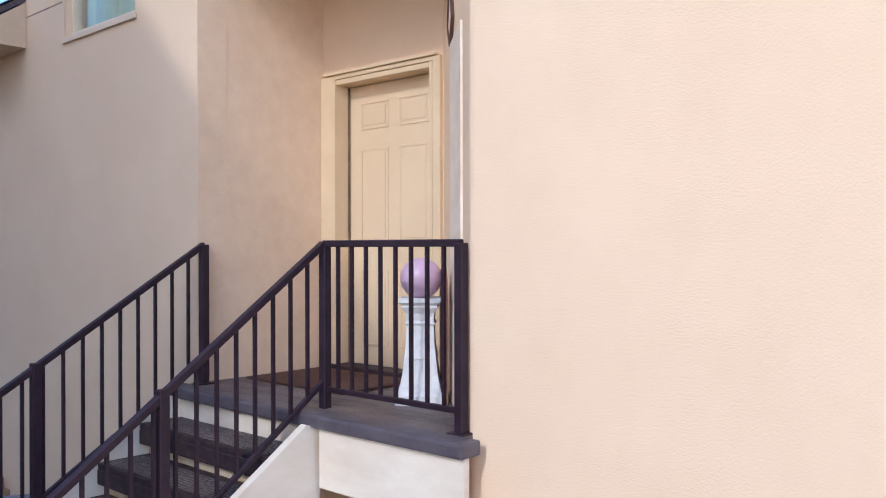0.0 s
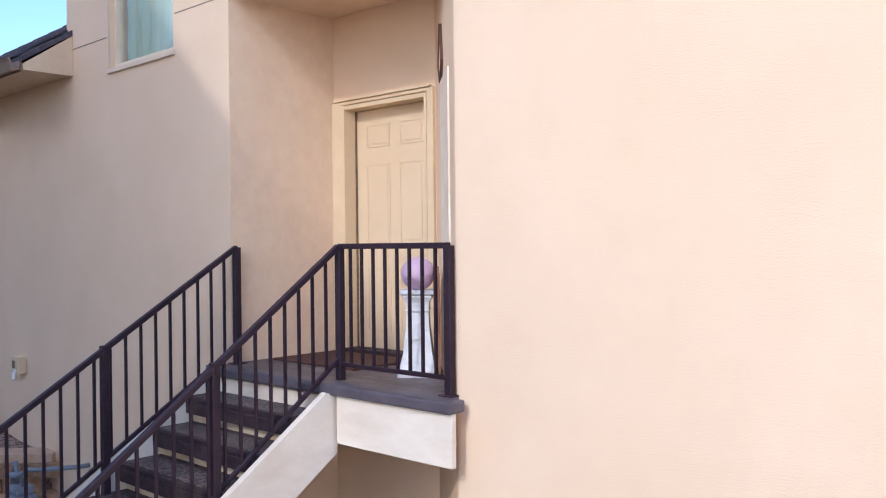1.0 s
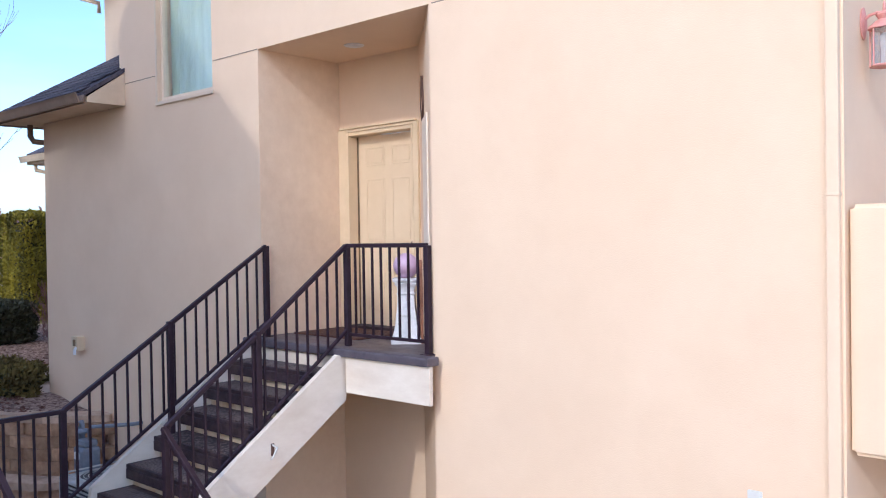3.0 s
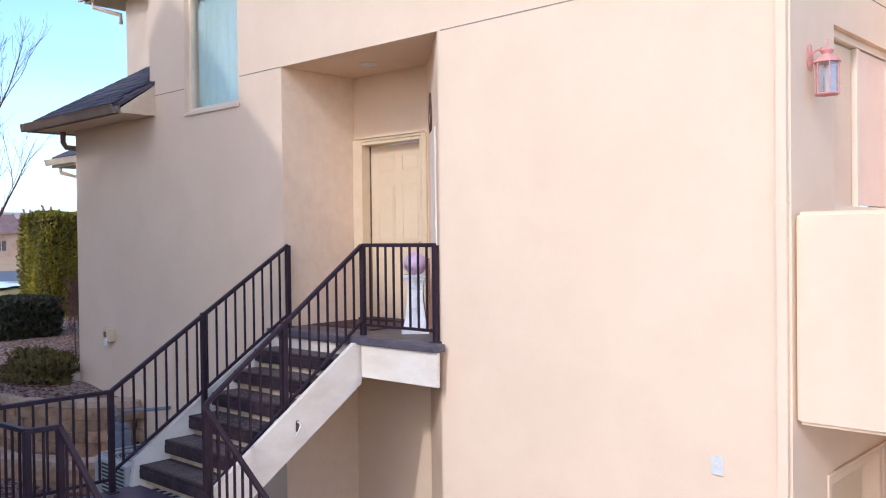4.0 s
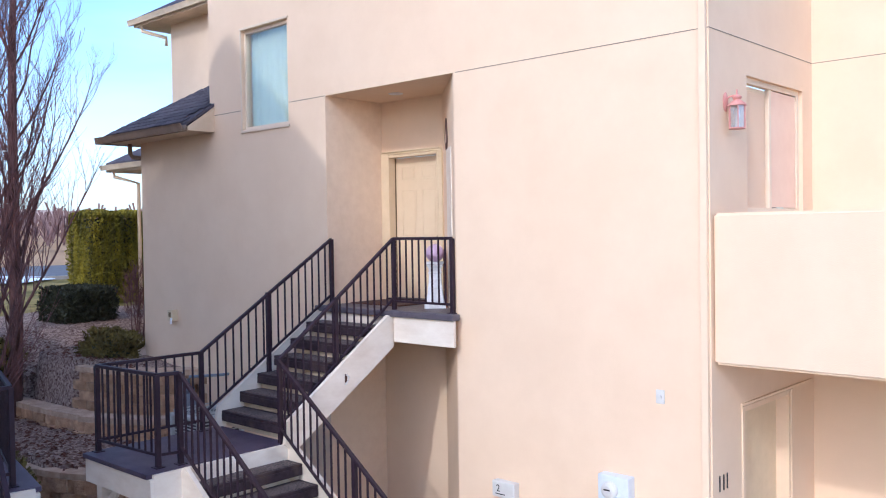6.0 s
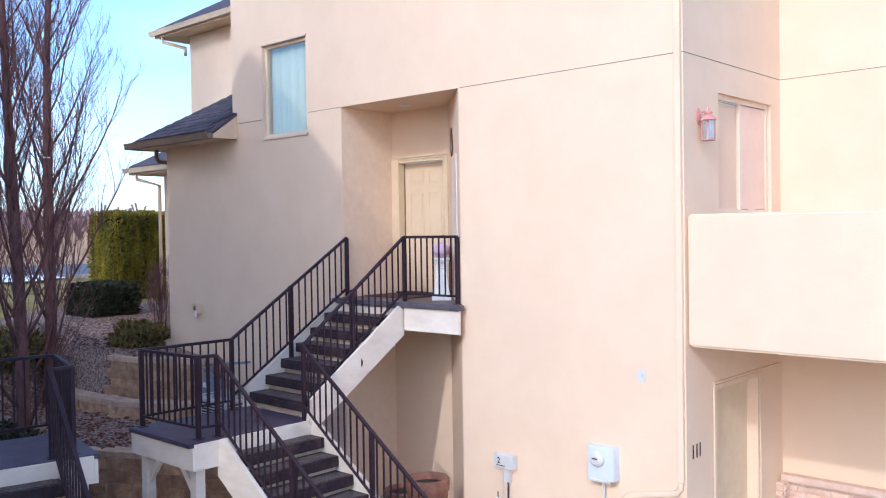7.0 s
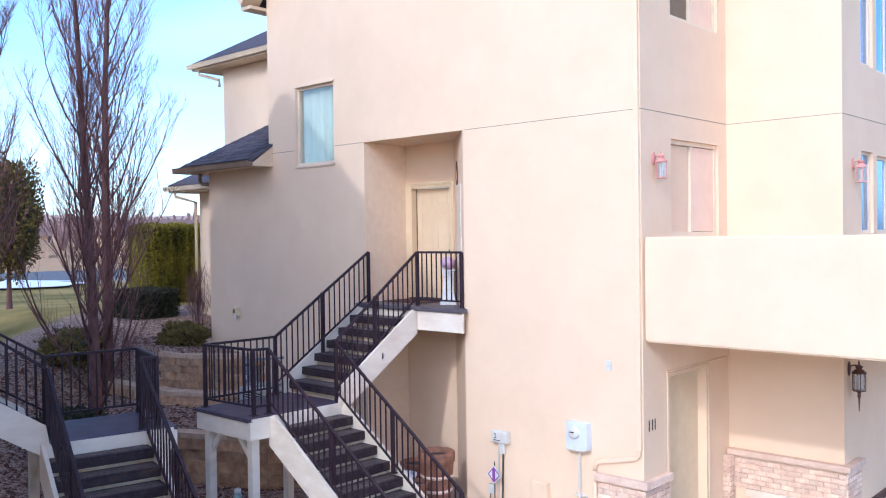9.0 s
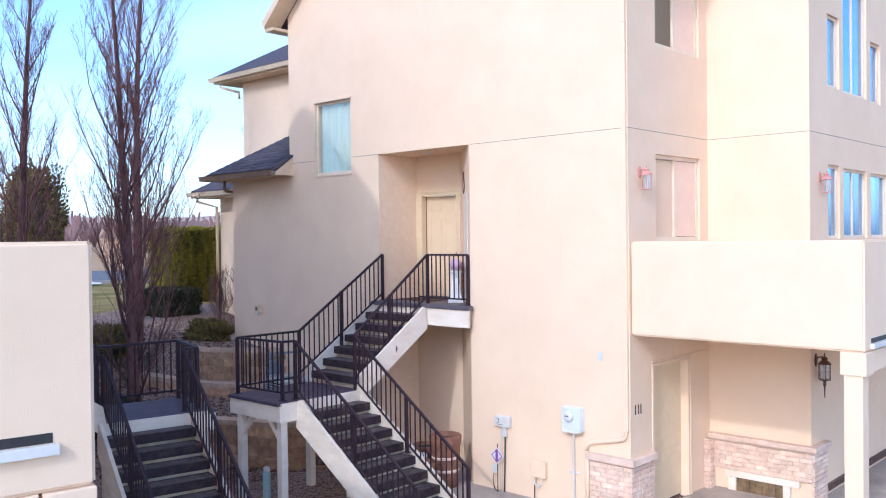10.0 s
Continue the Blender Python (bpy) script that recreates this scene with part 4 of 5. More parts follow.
structure("trim_window_side_l", box(-7.41, -7.382, -0.015, -0.002, 5.317, 6.793, 0.004), WINDOW_TRIM, "cream side trim of the tall window", "trim")

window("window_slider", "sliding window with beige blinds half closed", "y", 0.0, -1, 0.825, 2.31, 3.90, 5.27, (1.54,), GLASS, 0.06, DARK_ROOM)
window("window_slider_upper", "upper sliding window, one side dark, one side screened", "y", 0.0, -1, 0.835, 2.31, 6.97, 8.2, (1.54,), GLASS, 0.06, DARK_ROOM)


def blinds(u0, u1, z0, z1, name, label):
    b = thing(name, label, "blinds")
    n = round((z1 - z0) / 0.045)
    for i in range(n):
        z = z0 + (i + 0.5) * (z1 - z0) / n
        part("slat", box(-0.110, -0.105, u0, u1, z - 0.0220, z + 0.0220), BLIND, b)
    part("head_rail", box(-0.135, -0.104, u0, u1, z1, z1 + 0.04, 0.004), VINYL, b)
    return b


blinds(0.855, 1.56, 3.95, 5.16, "window_blinds", "beige slatted blinds behind the window glass")
for z0, z1 in ((3.97, 5.20), (7.03, 8.14)):
    tagged(link("window_screen", box(-0.066, -0.060, 1.575, 2.245, z0, z1), BLIND), "beige insect screen in the window", "screen")
for i, (a, c, z0, z1) in enumerate(((3.42, 3.98, 3.90, 5.13), (4.16, 5.40, 3.90, 5.10), (5.60, 6.6, 3.90, 5.08), (3.42, 3.98, 6.42, 7.62), (4.16, 5.40, 6.40, 8.3), (5.62, 6.2, 6.38, 7.5))):
    window("window_bay", "tall glazed window with a sky-blue tint in its mirror coat", "y", X2, -1, a, c, z0, z1, ((a + c) / 2,) if c - a > 1.1 else (), SKY_TINT_GLASS, 0.05, DARK_ROOM)


# ---- ground floor entry under the balcony ----
def side_entry():
    d = thing("door_side", "cream panelled side door in shade under the balcony", "door", kind="structure")
    part("leaf", box(-0.16, -0.12, 0.70, 1.80, GZ + 0.05, 1.94, 0.004), TRIM, d)
    part("seam", box(-0.121, -0.117, 0.72, 1.78, 0.52, 0.53), TRIM, d)
    part("jamb", box(-0.15, 0.012, 0.645, 0.70, GZ, 1.995, 0.004), SPOUT, d)
    part("jamb", box(-0.15, 0.02, 1.80, 1.855, GZ, 1.995, 0.004), SPOUT, d)
    part("head_jamb", box(-0.15, 0.012, 0.70, 1.80, 1.94, 1.995, 0.004), SPOUT, d)
    part("post_trim", box(0.002, 0.03, 1.86, 1.91, GZ, 2.0, 0.004), SPOUT, d)
    part("head_trim", box(0.002, 0.022, 0.62, Y2 - 0.09, 2.003, 2.03, 0.003), SPOUT, d)


side_entry()
structure("wall_garage_back", wall_mesh("x", 13.8, 0.2, X2, 8.0, GZ - 0.5, PBOT), STUCCO, "stucco wall at the far end under the balcony", "wall")
structure("trim_dark_sill", box(X2 + 0.002, X2 + 0.05, 2.75, 13.5, -0.24, -0.13, 0.006), BRONZE, "dark base strip along the wall", "trim")


def brick_face(parent, axis, plane, outward, u0, u1, z0, z1, seed):
    """A running bond of single bricks standing proud of the mortar."""
    L, H, J, D = 0.205, 0.066, 0.010, 0.045
    rng = random.Random(seed)
    meshes = {}

    def brick_mesh(length):
        key = round(length, 2)
        if key not in meshes:
            bm = box(0, key, 0, D, 0, H)
            es = [e for e in bm.edges if all(v.co.y < 0.001 for v in e.verts)]
            bmesh.ops.bevel(bm, geom=es, offset=0.006, segments=1, affect="EDGES")
            me = bpy.data.meshes.new("brick")
            bm.to_mesh(me)
            bm.free()
            me.materials.append(BRICK)
            meshes[key] = me
        return meshes[key]
    z, row = z0, 0
    while z + H <= z1 + 0.001:
        u = u0 - (L / 2 if row % 2 else 0)
        while u < u1 - 0.02:
            a, b = max(u, u0), min(u + L, u1)
            if b - a > 0.03:
                ob = new("brick", brick_mesh(b - a - J))
                ob.parent = parent
                proud = rng.uniform(-0.006, 0.004)
                if axis == "x":
                    ob.matrix_world = pose(a, plane - proud, z)
                else:
                    ob.matrix_world = pose(plane + proud, a, z, 0, 0, 90)
            u += L
        z += H + J
        row += 1


# brick pier at the corner, and the brick dado at the back of the porch
pier = structure("wall_brick_pier", box(-0.70, 0.035, -0.035, 0.62, GZ, 0.52), MORTAR, "pale pink brick dado wrapping the house corner", "wall")
structure("trim_pier_cap", box(-0.74, 0.10, -0.10, -0.002, 0.522, 0.63, 0.015), CAP, "pale pink stone cap on the brick dado", "trim")
structure("trim_pier_cap_side", box(0.002, 0.10, -0.002, 0.64, 0.522, 0.63, 0.015), CAP, "pale pink stone cap on the brick dado", "trim")
dado = structure("wall_brick_dado", box(0.10, X2 + 0.04, Y2 - 0.05, Y2 - 0.003, 0.02, 0.52), MORTAR, "pale pink brick dado at the back of the porch", "wall")
dado_l = structure("wall_brick_dado_left", box(0.003, 0.10, Y2 - 0.22, Y2 - 0.003, GZ, 0.52), MORTAR, "pale pink brick return beside the porch", "wall")
dado_r = structure("wall_brick_dado_side", box(X2 + 0.003, X2 + 0.05, Y2 - 0.003, Y2 + 0.55, GZ, 0.50), MORTAR, "pale pink brick return round the porch corner", "wall")
structure("trim_dado_cap", box(0.02, X2 + 0.12, Y2 - 0.13, Y2 - 0.003, 0.522, 0.61, 0.015), CAP, "pale pink stone cap on the dado", "trim")
structure("trim_dado_cap_side", box(X2 + 0.003, X2 + 0.12, Y2 - 0.003, Y2 + 0.58, 0.522, 0.61, 0.015), CAP, "pale pink stone cap on the dado", "trim")
structure("trim_dado_lintel", box(0.30, 1.55, Y2 - 0.075, Y2 - 0.003, -0.09, 0.018, 0.006), WHITE_WOOD, "pale lintel under the brick dado", "trim")
brick_face(pier, "x", -0.052, -1, -0.70, 0.05, GZ + 0.02, 0.52, 1)
brick_face(pier, "y", 0.052, 1, -0.05, 0.62, GZ + 0.02, 0.52, 2)
brick_face(dado, "x", Y2 - 0.068, -1, 0.12, X2 + 0.06, 0.03, 0.52, 3)
brick_face(dado_r, "y", X2 + 0.066, 1, Y2 - 0.05, Y2 + 0.55, GZ + 0.02, 0.50, 4)
brick_face(dado_l, "x", Y2 - 0.238, -1, 0.004, 0.11, GZ + 0.02, 0.52, 5)
brick_face(dado_l, "y", 0.116, 1, Y2 - 0.22, Y2 - 0.07, GZ + 0.02, 0.52, 6)
gate = thing("low_gate", "low brown plank hatch with white posts under the dado", "gate")
for i in range(7):
    part("plank", box(0.50 + i * 0.11, 0.605 + i * 0.11, Y2 - 0.05, Y2 - 0.02, GZ + 0.03, -0.10, 0.004), OLD_WOOD, gate)
part("post", box(0.36, 0.49, Y2 - 0.07, Y2 - 0.003, GZ, -0.095, 0.006), WHITE_WOOD, gate)
part("post", box(1.28, 1.40, Y2 - 0.07, Y2 - 0.003, GZ, -0.095, 0.006), WHITE_WOOD, gate)


# ---- downspout at the house corner ----
def corner_spout():
    d = thing("downspout", "cream downspout bending along the wall over the brick cap", "downspout")
    x, y, r = -0.05, -0.03, 0.036

    def flat(points):
        """A flattened pipe lying close to the wall."""
        bm = tube(points, r, 14)
        for v in bm.verts:
            v.co.y = y + (v.co.y - y) * 0.6
        return bm
    for z0, z1 in ((7.2, 10.6), (3.96, 7.2), (1.04, 3.96)):
        part("pipe", box(x - r, x + r, y - 0.02, y + 0.026, z0, z1 - 0.003, 0.008), SPOUT, d)
    part("elbow", flat([(x, y, 1.038), (x - 0.012, y, 0.97), (x - 0.05, y, 0.92), (x - 0.14, y, 0.89), (-0.60, y, 0.805), (-0.71, y, 0.77), (-0.755, y, 0.71), (-0.76, y, 0.64)]), SPOUT, d, smooth=True)
    part("pipe", flat([(-0.76, y, 0.638), (-0.76, y, GZ + 0.05)]), SPOUT, d, smooth=True)
    for z in (7.2, 3.95):
        part("strap", box(x - r - 0.004, x + r + 0.004, y - 0.024, -0.002, z, z + 0.016, 0.003), SPOUT, d)


corner_spout()


# ---- wall lamps ----
def wall_lantern(name, label, m, material, tail=False, scale=1.0):
    """A hexagonal lantern on a scrolled arm; local +x points out of the wall."""
    l = thing(name, label, "wall lamp", "wall lanterns")
    part("backplate", lathe([(0.02, -0.012), (0.055, -0.01), (0.058, 0.0), (0.03, 0.012)], (0, 0, 0), 20), material, l)
    bp = l.children[0]
    bp.matrix_local = pose(0.012, 0, 0.10, 0, 90, 0) @ Matrix.Diagonal((1.9, 1, 1, 1))
    part("arm", tube([(0.01, 0, 0.12), (0.05, 0, 0.15), (0.10, 0, 0.16), (0.14, 0, 0.14)], 0.010, 8), material, l)
    part("cap", lathe([(0.105, 0.0), (0.10, 0.012), (0.06, 0.05), (0.035, 0.065), (0.05, 0.085), (0.055, 0.095), (0.03, 0.115), (0.012, 0.12), (0.010, 0.16), (0.004, 0.185)], (0.14, 0, 0.045), 12), material, l)
    part("base_ring", lathe([(0.092, 0.0), (0.098, 0.008), (0.092, 0.016)], (0.14, 0, -0.21), 6), material, l)
    for i in range(6):
        a = math.pi * i / 3
        part("bar", beam((0.14 + 0.09 * math.cos(a), 0.09 * math.sin(a), -0.20), (0.14 + 0.09 * math.cos(a), 0.09 * math.sin(a), 0.045), 0.009, 0.009, bevel=0, up=(1, 0, 0)), material, l)
    g = part("glass", lathe([(0.082, -0.195), (0.082, 0.044)], (0.14, 0, 0), 6), LAMP_GLASS, l, "clear bevelled glass")
    g.visible_shadow = False
    part("candle", lathe([(0.022, -0.19), (0.022, -0.08), (0.028, -0.06), (0.026, 0.0), (0.01, 0.02)], (0.14, 0, 0), 12), WHITE_PLASTER, l, "white lamp tube")
    if tail:
        part("tail", tube([(0.14, 0, -0.195), (0.14, 0, -0.25), (0.14, 0, -0.28), (0.14, 0, -0.31), (0.14, 0, -0.50)], [0.05, 0.02, 0.028, 0.014, 0.005], 10), material, l)
    l.matrix_world = m @ Matrix.Diagonal((scale, scale, scale, 1))
    return l


wall_lantern("wall_lantern", "faded pink-copper wall lantern beside the balcony window", pose(0.0, 0.33, 4.87), COPPER, scale=0.86)
wall_lantern("wall_lantern", "faded pink-copper wall lantern beside the tall windows", pose(X2, 3.02, 4.82), COPPER, scale=0.86)
wall_lantern("wall_lantern", "dark bronze wall lantern with a long tail under the balcony", pose(X2, 2.80, 1.86), BRONZE, tail=True, scale=1.0)


def flush_sconce():
    """A kite-shaped bronze sconce lying close to the splayed wall."""
    w = thing("wall_sconce", "kite-shaped dark bronze sconce beside the entrance door", "wall lamp")
    corners = [(-0.125, 0.0), (0.0, 0.27), (0.125, 0.0), (0.0, -0.13)]
    for (a, b), (c, e) in zip(corners, corners[1:] + corners[:1]):
        part("frame_bar", beam((a, -0.014, b), (c, -0.014, e), 0.026, 0.018, bevel=0.003), BRONZE, w)
    bm = prism("x", -0.018, 0.012, [(a * 0.9, b * 0.9) for a, b in corners])
    part("shade", bm, BLIND, w, "tan shade panel")
    part("backplate", prism("x", -0.006, 0.005, [(a * 0.6, b * 0.6) for a, b in corners]), BRONZE, w)
    w.matrix_world = pose(-3.815, 0.607, 4.93, 0, 0, math.degrees(math.atan2(BACK, XS - XR)) + 180)


flush_sconce()
(ax, ay), (bx, by) = on_splay(0.22), on_splay(0.575)
structure("trim_splay_board", upright([(ax, ay), (ax - 0.015, ay - 0.016), (bx - 0.015, by - 0.016), (bx, by)], DZ + 0.002, 4.80), WHITE_WOOD, "white painted board on the splayed wall", "trim")


can = thing("ceiling_light", "round white recessed ceiling light over the entrance", "ceiling light")
part("trim_ring", lathe([(0.095, 0.0), (0.10, 0.006), (0.075, 0.012)], (-4.685, 0.555, JZ - 0.012), 24), WHITE_PLASTER, can)
part("lens", lathe([(0.072, 0.0), (0.06, 0.008)], (-4.685, 0.555, JZ - 0.009), 24), GREY_METAL, can)


# ---- things on the upper landing ----
def pedestal():
    p = thing("pedestal", "white plaster column pedestal on the landing", "pedestal")
    bm = bmesh.new()
    prof = [(0.135, 0.0), (0.135, 0.05), (0.118, 0.075), (0.098, 0.16), (0.078, 0.34), (0.074, 0.43), (0.084, 0.445), (0.074, 0.46), (0.078, 0.50), (0.10, 0.535), (0.092, 0.545), (0.115, 0.56), (0.115, 0.585)]
    rings = []
    for r, z in prof:
        rings.append([bm.verts.new((sx * r, sy * r, z)) for sx, sy in ((-1, -1), (1, -1), (1, 1), (-1, 1))])
    for lo, hi in zip(rings, rings[1:]):
        for i in range(4):
            bm.faces.new((lo[i], lo[(i + 1) % 4], hi[(i + 1) % 4], hi[i]))
    bm.faces.new(rings[0][::-1])
    bm.faces.new(rings[-1])
    part("column", bm, WHITE_PLASTER, p)
    for s in (-0.03, 0.0, 0.03):
        part("carving", tube([(s - 0.018, -0.094, 0.26), (s, -0.098, 0.245), (s + 0.018, -0.094, 0.26)], 0.005, 6), GREY_METAL, p, "small carved swag")
    p.matrix_world = pose(-3.93, 0.46, DZ, 0, 0, 40)
    bm = bmesh.new()
    bmesh.ops.create_uvsphere(bm, u_segments=40, v_segments=24, radius=0.116)
    ball = link("gazing_ball", bm, LILAC, None, "", True)
    ball.location = (-3.93, 0.46, DZ + 0.585 + 0.108)
    tagged(ball, "glossy lilac gazing ball resting on the white pedestal", "gazing ball")


pedestal()
lean = link("leaning_board", prism("x", -0.012, 0.024, [(-0.13, 0.0), (0.13, 0.0), (0.14, 0.55), (0.12, 0.68), (0.06, 0.74), (-0.06, 0.74), (-0.12, 0.68), (-0.14, 0.55)]), TERRACOTTA)
lean.matrix_world = pose(-3.83, 0.575, DZ + 0.002, 0, 0, math.degrees(math.atan2(BACK, XS - XR)) + 180) @ pose(0, -0.025, 0, 0, 0, 0)
tagged(lean, "red-brown board with a rounded top leaning behind the pedestal", "board")
mat = link("doormat", box(-5.38, -4.42, 0.30, 0.94, DZ + 0.001, DZ + 0.016, 0.006), BROWN_MAT)
tagged(mat, "dark brown doormat before the entrance door", "doormat")
bell = thing("door_bell", "small cream door bell beside the entrance", "door bell")
part("plate", box(-4.372, -4.335, BACK - 0.048, BACK - 0.029, DZ + 1.09, DZ + 1.19, 0.006), WHITE_PLASTER, bell)
part("button", lathe([(0.010, 0.0), (0.008, 0.006)], (0, 0, 0), 12), GREY_METAL, bell)
bell.children[1].matrix_local = pose(-4.353, BACK - 0.048, DZ + 1.14, 90, 0, 0)


# ---- meters and boxes on the main wall ----
def electric_meter():
    e = thing("electric_meter", "pale blue-grey electric meter box with a round glass meter", "electric meter")
    part("cabinet", box(-1.17, -0.82, -0.13, -0.001, 0.92, 1.30, 0.012), BLUE_GREY, e)
    g = part("meter_dial", lathe([(0.085, 0.0), (0.088, 0.03), (0.075, 0.06), (0.05, 0.075)], (0, 0, 0), 28), GREY_METAL, e, "round glass meter")
    g.matrix_local = pose(-1.02, -0.13, 1.16, 90, 0, 0)
    part("writing_bar", box(-1.055, -0.985, -0.208, -0.203, 1.165, 1.18), INK, e)
    part("lip", box(-1.16, -0.86, -0.14, -0.13, 0.90, 0.925, 0.003), GREY_METAL, e)
    part("conduit", tube([(-1.00, -0.05, 0.92), (-1.00, -0.05, GZ)], 0.016, 8), GREY_METAL, e)
    part("clip", box(-1.10, -0.90, -0.04, -0.001, 0.24, 0.26), GREY_METAL, e)


def phone_box():
    b = thing("utility_box", "pale grey cable box with numeral and conduits", "utility box")
    part("case", box(-2.58, -2.27, -0.10, -0.001, 0.79, 0.97, 0.014), GREY_METAL, b)
    part("hatch", box(-2.45, -2.36, -0.06, -0.001, 0.62, 0.79, 0.008), GREY_METAL, b)
    part("cable", tube([(-2.48, -0.03, 0.80), (-2.49, -0.03, 0.2), (-2.48, -0.03, GZ)], 0.009, 6), GREY_METAL, b)
    part("cable", tube([(-2.40, -0.03, 0.62), (-2.40, -0.04, 0.2), (-2.43, -0.03, GZ)], 0.012, 6), INK, b)
    cu = bpy.data.curves.new("numeral", "FONT")
    cu.body, cu.size, cu.extrude = "2", 0.11, 0.001
    t = new("numeral", cu)
    t.data.materials.append(INK)
    t.parent = b
    t.matrix_local = pose(-2.52, -0.102, 0.855, 90, 0, 0)
    part("writing_bar", box(-2.53, -2.40, -0.103, -0.1005, 0.825, 0.835), INK, b)
    s = thing("yard_sign", "small purple and white diamond sign hung on the cable", "sign")
    bm = box(-0.10, 0.10, -0.004, 0.004, -0.10, 0.10, 0.003)
    p = part("panel", bm, WHITE_PLASTER, s)
    part("border", box(-0.085, 0.085, -0.007, -0.004, -0.085, -0.07), SIGN_PURPLE, s)
    part("border", box(-0.085, 0.085, -0.007, -0.004, 0.07, 0.085), SIGN_PURPLE, s)
    part("border", box(-0.085, -0.07, -0.007, -0.004, -0.07, 0.07), SIGN_PURPLE, s)
    part("border", box(0.07, 0.085, -0.007, -0.004, -0.07, 0.07), SIGN_PURPLE, s)
    part("writing_bar", beam((-0.07, -0.008, 0.07), (0.07, -0.008, -0.07), 0.006, 0.05, bevel=0), SIGN_PURPLE, s)
    s.matrix_world = pose(-2.50, -0.13, 0.30, 0, 45, 0)
    st = thing("sign_stake", "thin dark stake carrying the diamond sign", "stake")
    part("rod", tube([(-2.50, -0.115, 0.50), (-2.50, -0.115, GZ)], 0.008, 6), INK, st)
    o = thing("utility_box", "small tan outlet box with a hanging cord", "utility box")
    part("case", box(-2.68, -2.57, -0.06, -0.001, -0.03, 0.12, 0.01), GREY_METAL, o)
    part("cord", tube([(-2.64, -0.04, -0.02), (-2.66, -0.05, -0.15), (-2.62, -0.06, -0.3), (-2.5, -0.1, GZ + 0.03)], 0.006, 6), INK, o)
    c = thing("utility_box", "pale stucco-coloured junction box with a looped cable below", "utility box")
    part("case", box(-1.83, -1.54, -0.09, -0.001, 0.06, 0.33, 0.012), SPOUT, c)
    part("loop", tube([(-1.76, -0.05, 0.06), (-1.76, -0.07, -0.05), (-1.69, -0.08, -0.09), (-1.62, -0.07, -0.04), (-1.62, -0.05, 0.06)], 0.014, 8), GREY_METAL, c)
    part("cable", tube([(-1.78, -0.04, 0.02), (-1.79, -0.04, GZ)], 0.008, 6), INK, c)
    w = thing("outlet_plate", "small grey weatherproof outlet on the stucco wall", "outlet")
    part("plate", box(-0.57, -0.48, -0.018, -0.001, 2.065, 2.20, 0.006), GREY_METAL, w)
    k = part("knob", lathe([(0.022, 0), (0.02, 0.012)], (0, 0, 0), 16), GREY_METAL, w)
    k.matrix_local = pose(-0.525, -0.018, 2.13, 90, 0, 0)


electric_meter()
phone_box()
# the house number, as plain bars
num = thing("number_plaque", "three short dark bars of a house number", "number")
for y in (0.14, 0.225, 0.30):
    part("number_bar", box(0.001, 0.010, y - 0.007, y + 0.007, 1.27, 1.42, 0.002), INK, num)


# ---- hose bib, gas meter and air conditioner beside the stair ----
def hose_bib():
    hbx = thing("hose_bib_box", "small cream outside tap box on the stucco wall", "tap")
    part("case", box(-9.50, -9.33, -0.10, -0.001, 2.36, 2.54, 0.008), TRIM, hbx)
    part("inner", box(-9.45, -9.38, -0.104, -0.099, 2.42, 2.50), OLD_WOOD, hbx)
    part("spout", tube([(-9.38, -0.09, 2.40), (-9.32, -0.14, 2.38), (-9.30, -0.15, 2.32)], 0.018, 8), WHITE_PLASTER, hbx)


def gas_meter():
    g = thing("gas_meter", "blue-grey gas meter with bent pipes and a regulator", "gas meter")
    part("meter_body", box(-8.50, -8.24, -0.56, -0.34, 1.02, 1.36, 0.04), GAS_GREY, g)
    part("meter_lid", box(-8.48, -8.26, -0.54, -0.36, 1.36, 1.44, 0.03), GAS_GREY, g)
    part("index", box(-8.44, -8.33, -0.575, -0.559, 1.22, 1.30, 0.005), WHITE_PLASTER, g)
    part("inlet_pipe", tube([(-8.46, -0.45, 1.43), (-8.46, -0.45, 1.58), (-8.49, -0.45, 1.63), (-8.53, -0.45, 1.62), (-8.54, -0.45, 1.55), (-8.54, -0.45, 0.8)], 0.024, 10), GAS_GREY, g, smooth=True)
    part("outlet_pipe", tube([(-8.30, -0.45, 1.43), (-8.30, -0.45, 1.56), (-8.26, -0.45, 1.60), (-8.08, -0.40, 1.62), (-7.90, -0.10, 1.62), (-7.90, 0.0, 1.62)], 0.022, 10), GAS_GREY, g, smooth=True)
    part("regulator", lathe([(0.03, -0.03), (0.075, -0.015), (0.08, 0.0), (0.075, 0.015), (0.03, 0.03)], (-8.46, -0.45, 1.52), 20), GAS_GREY, g)


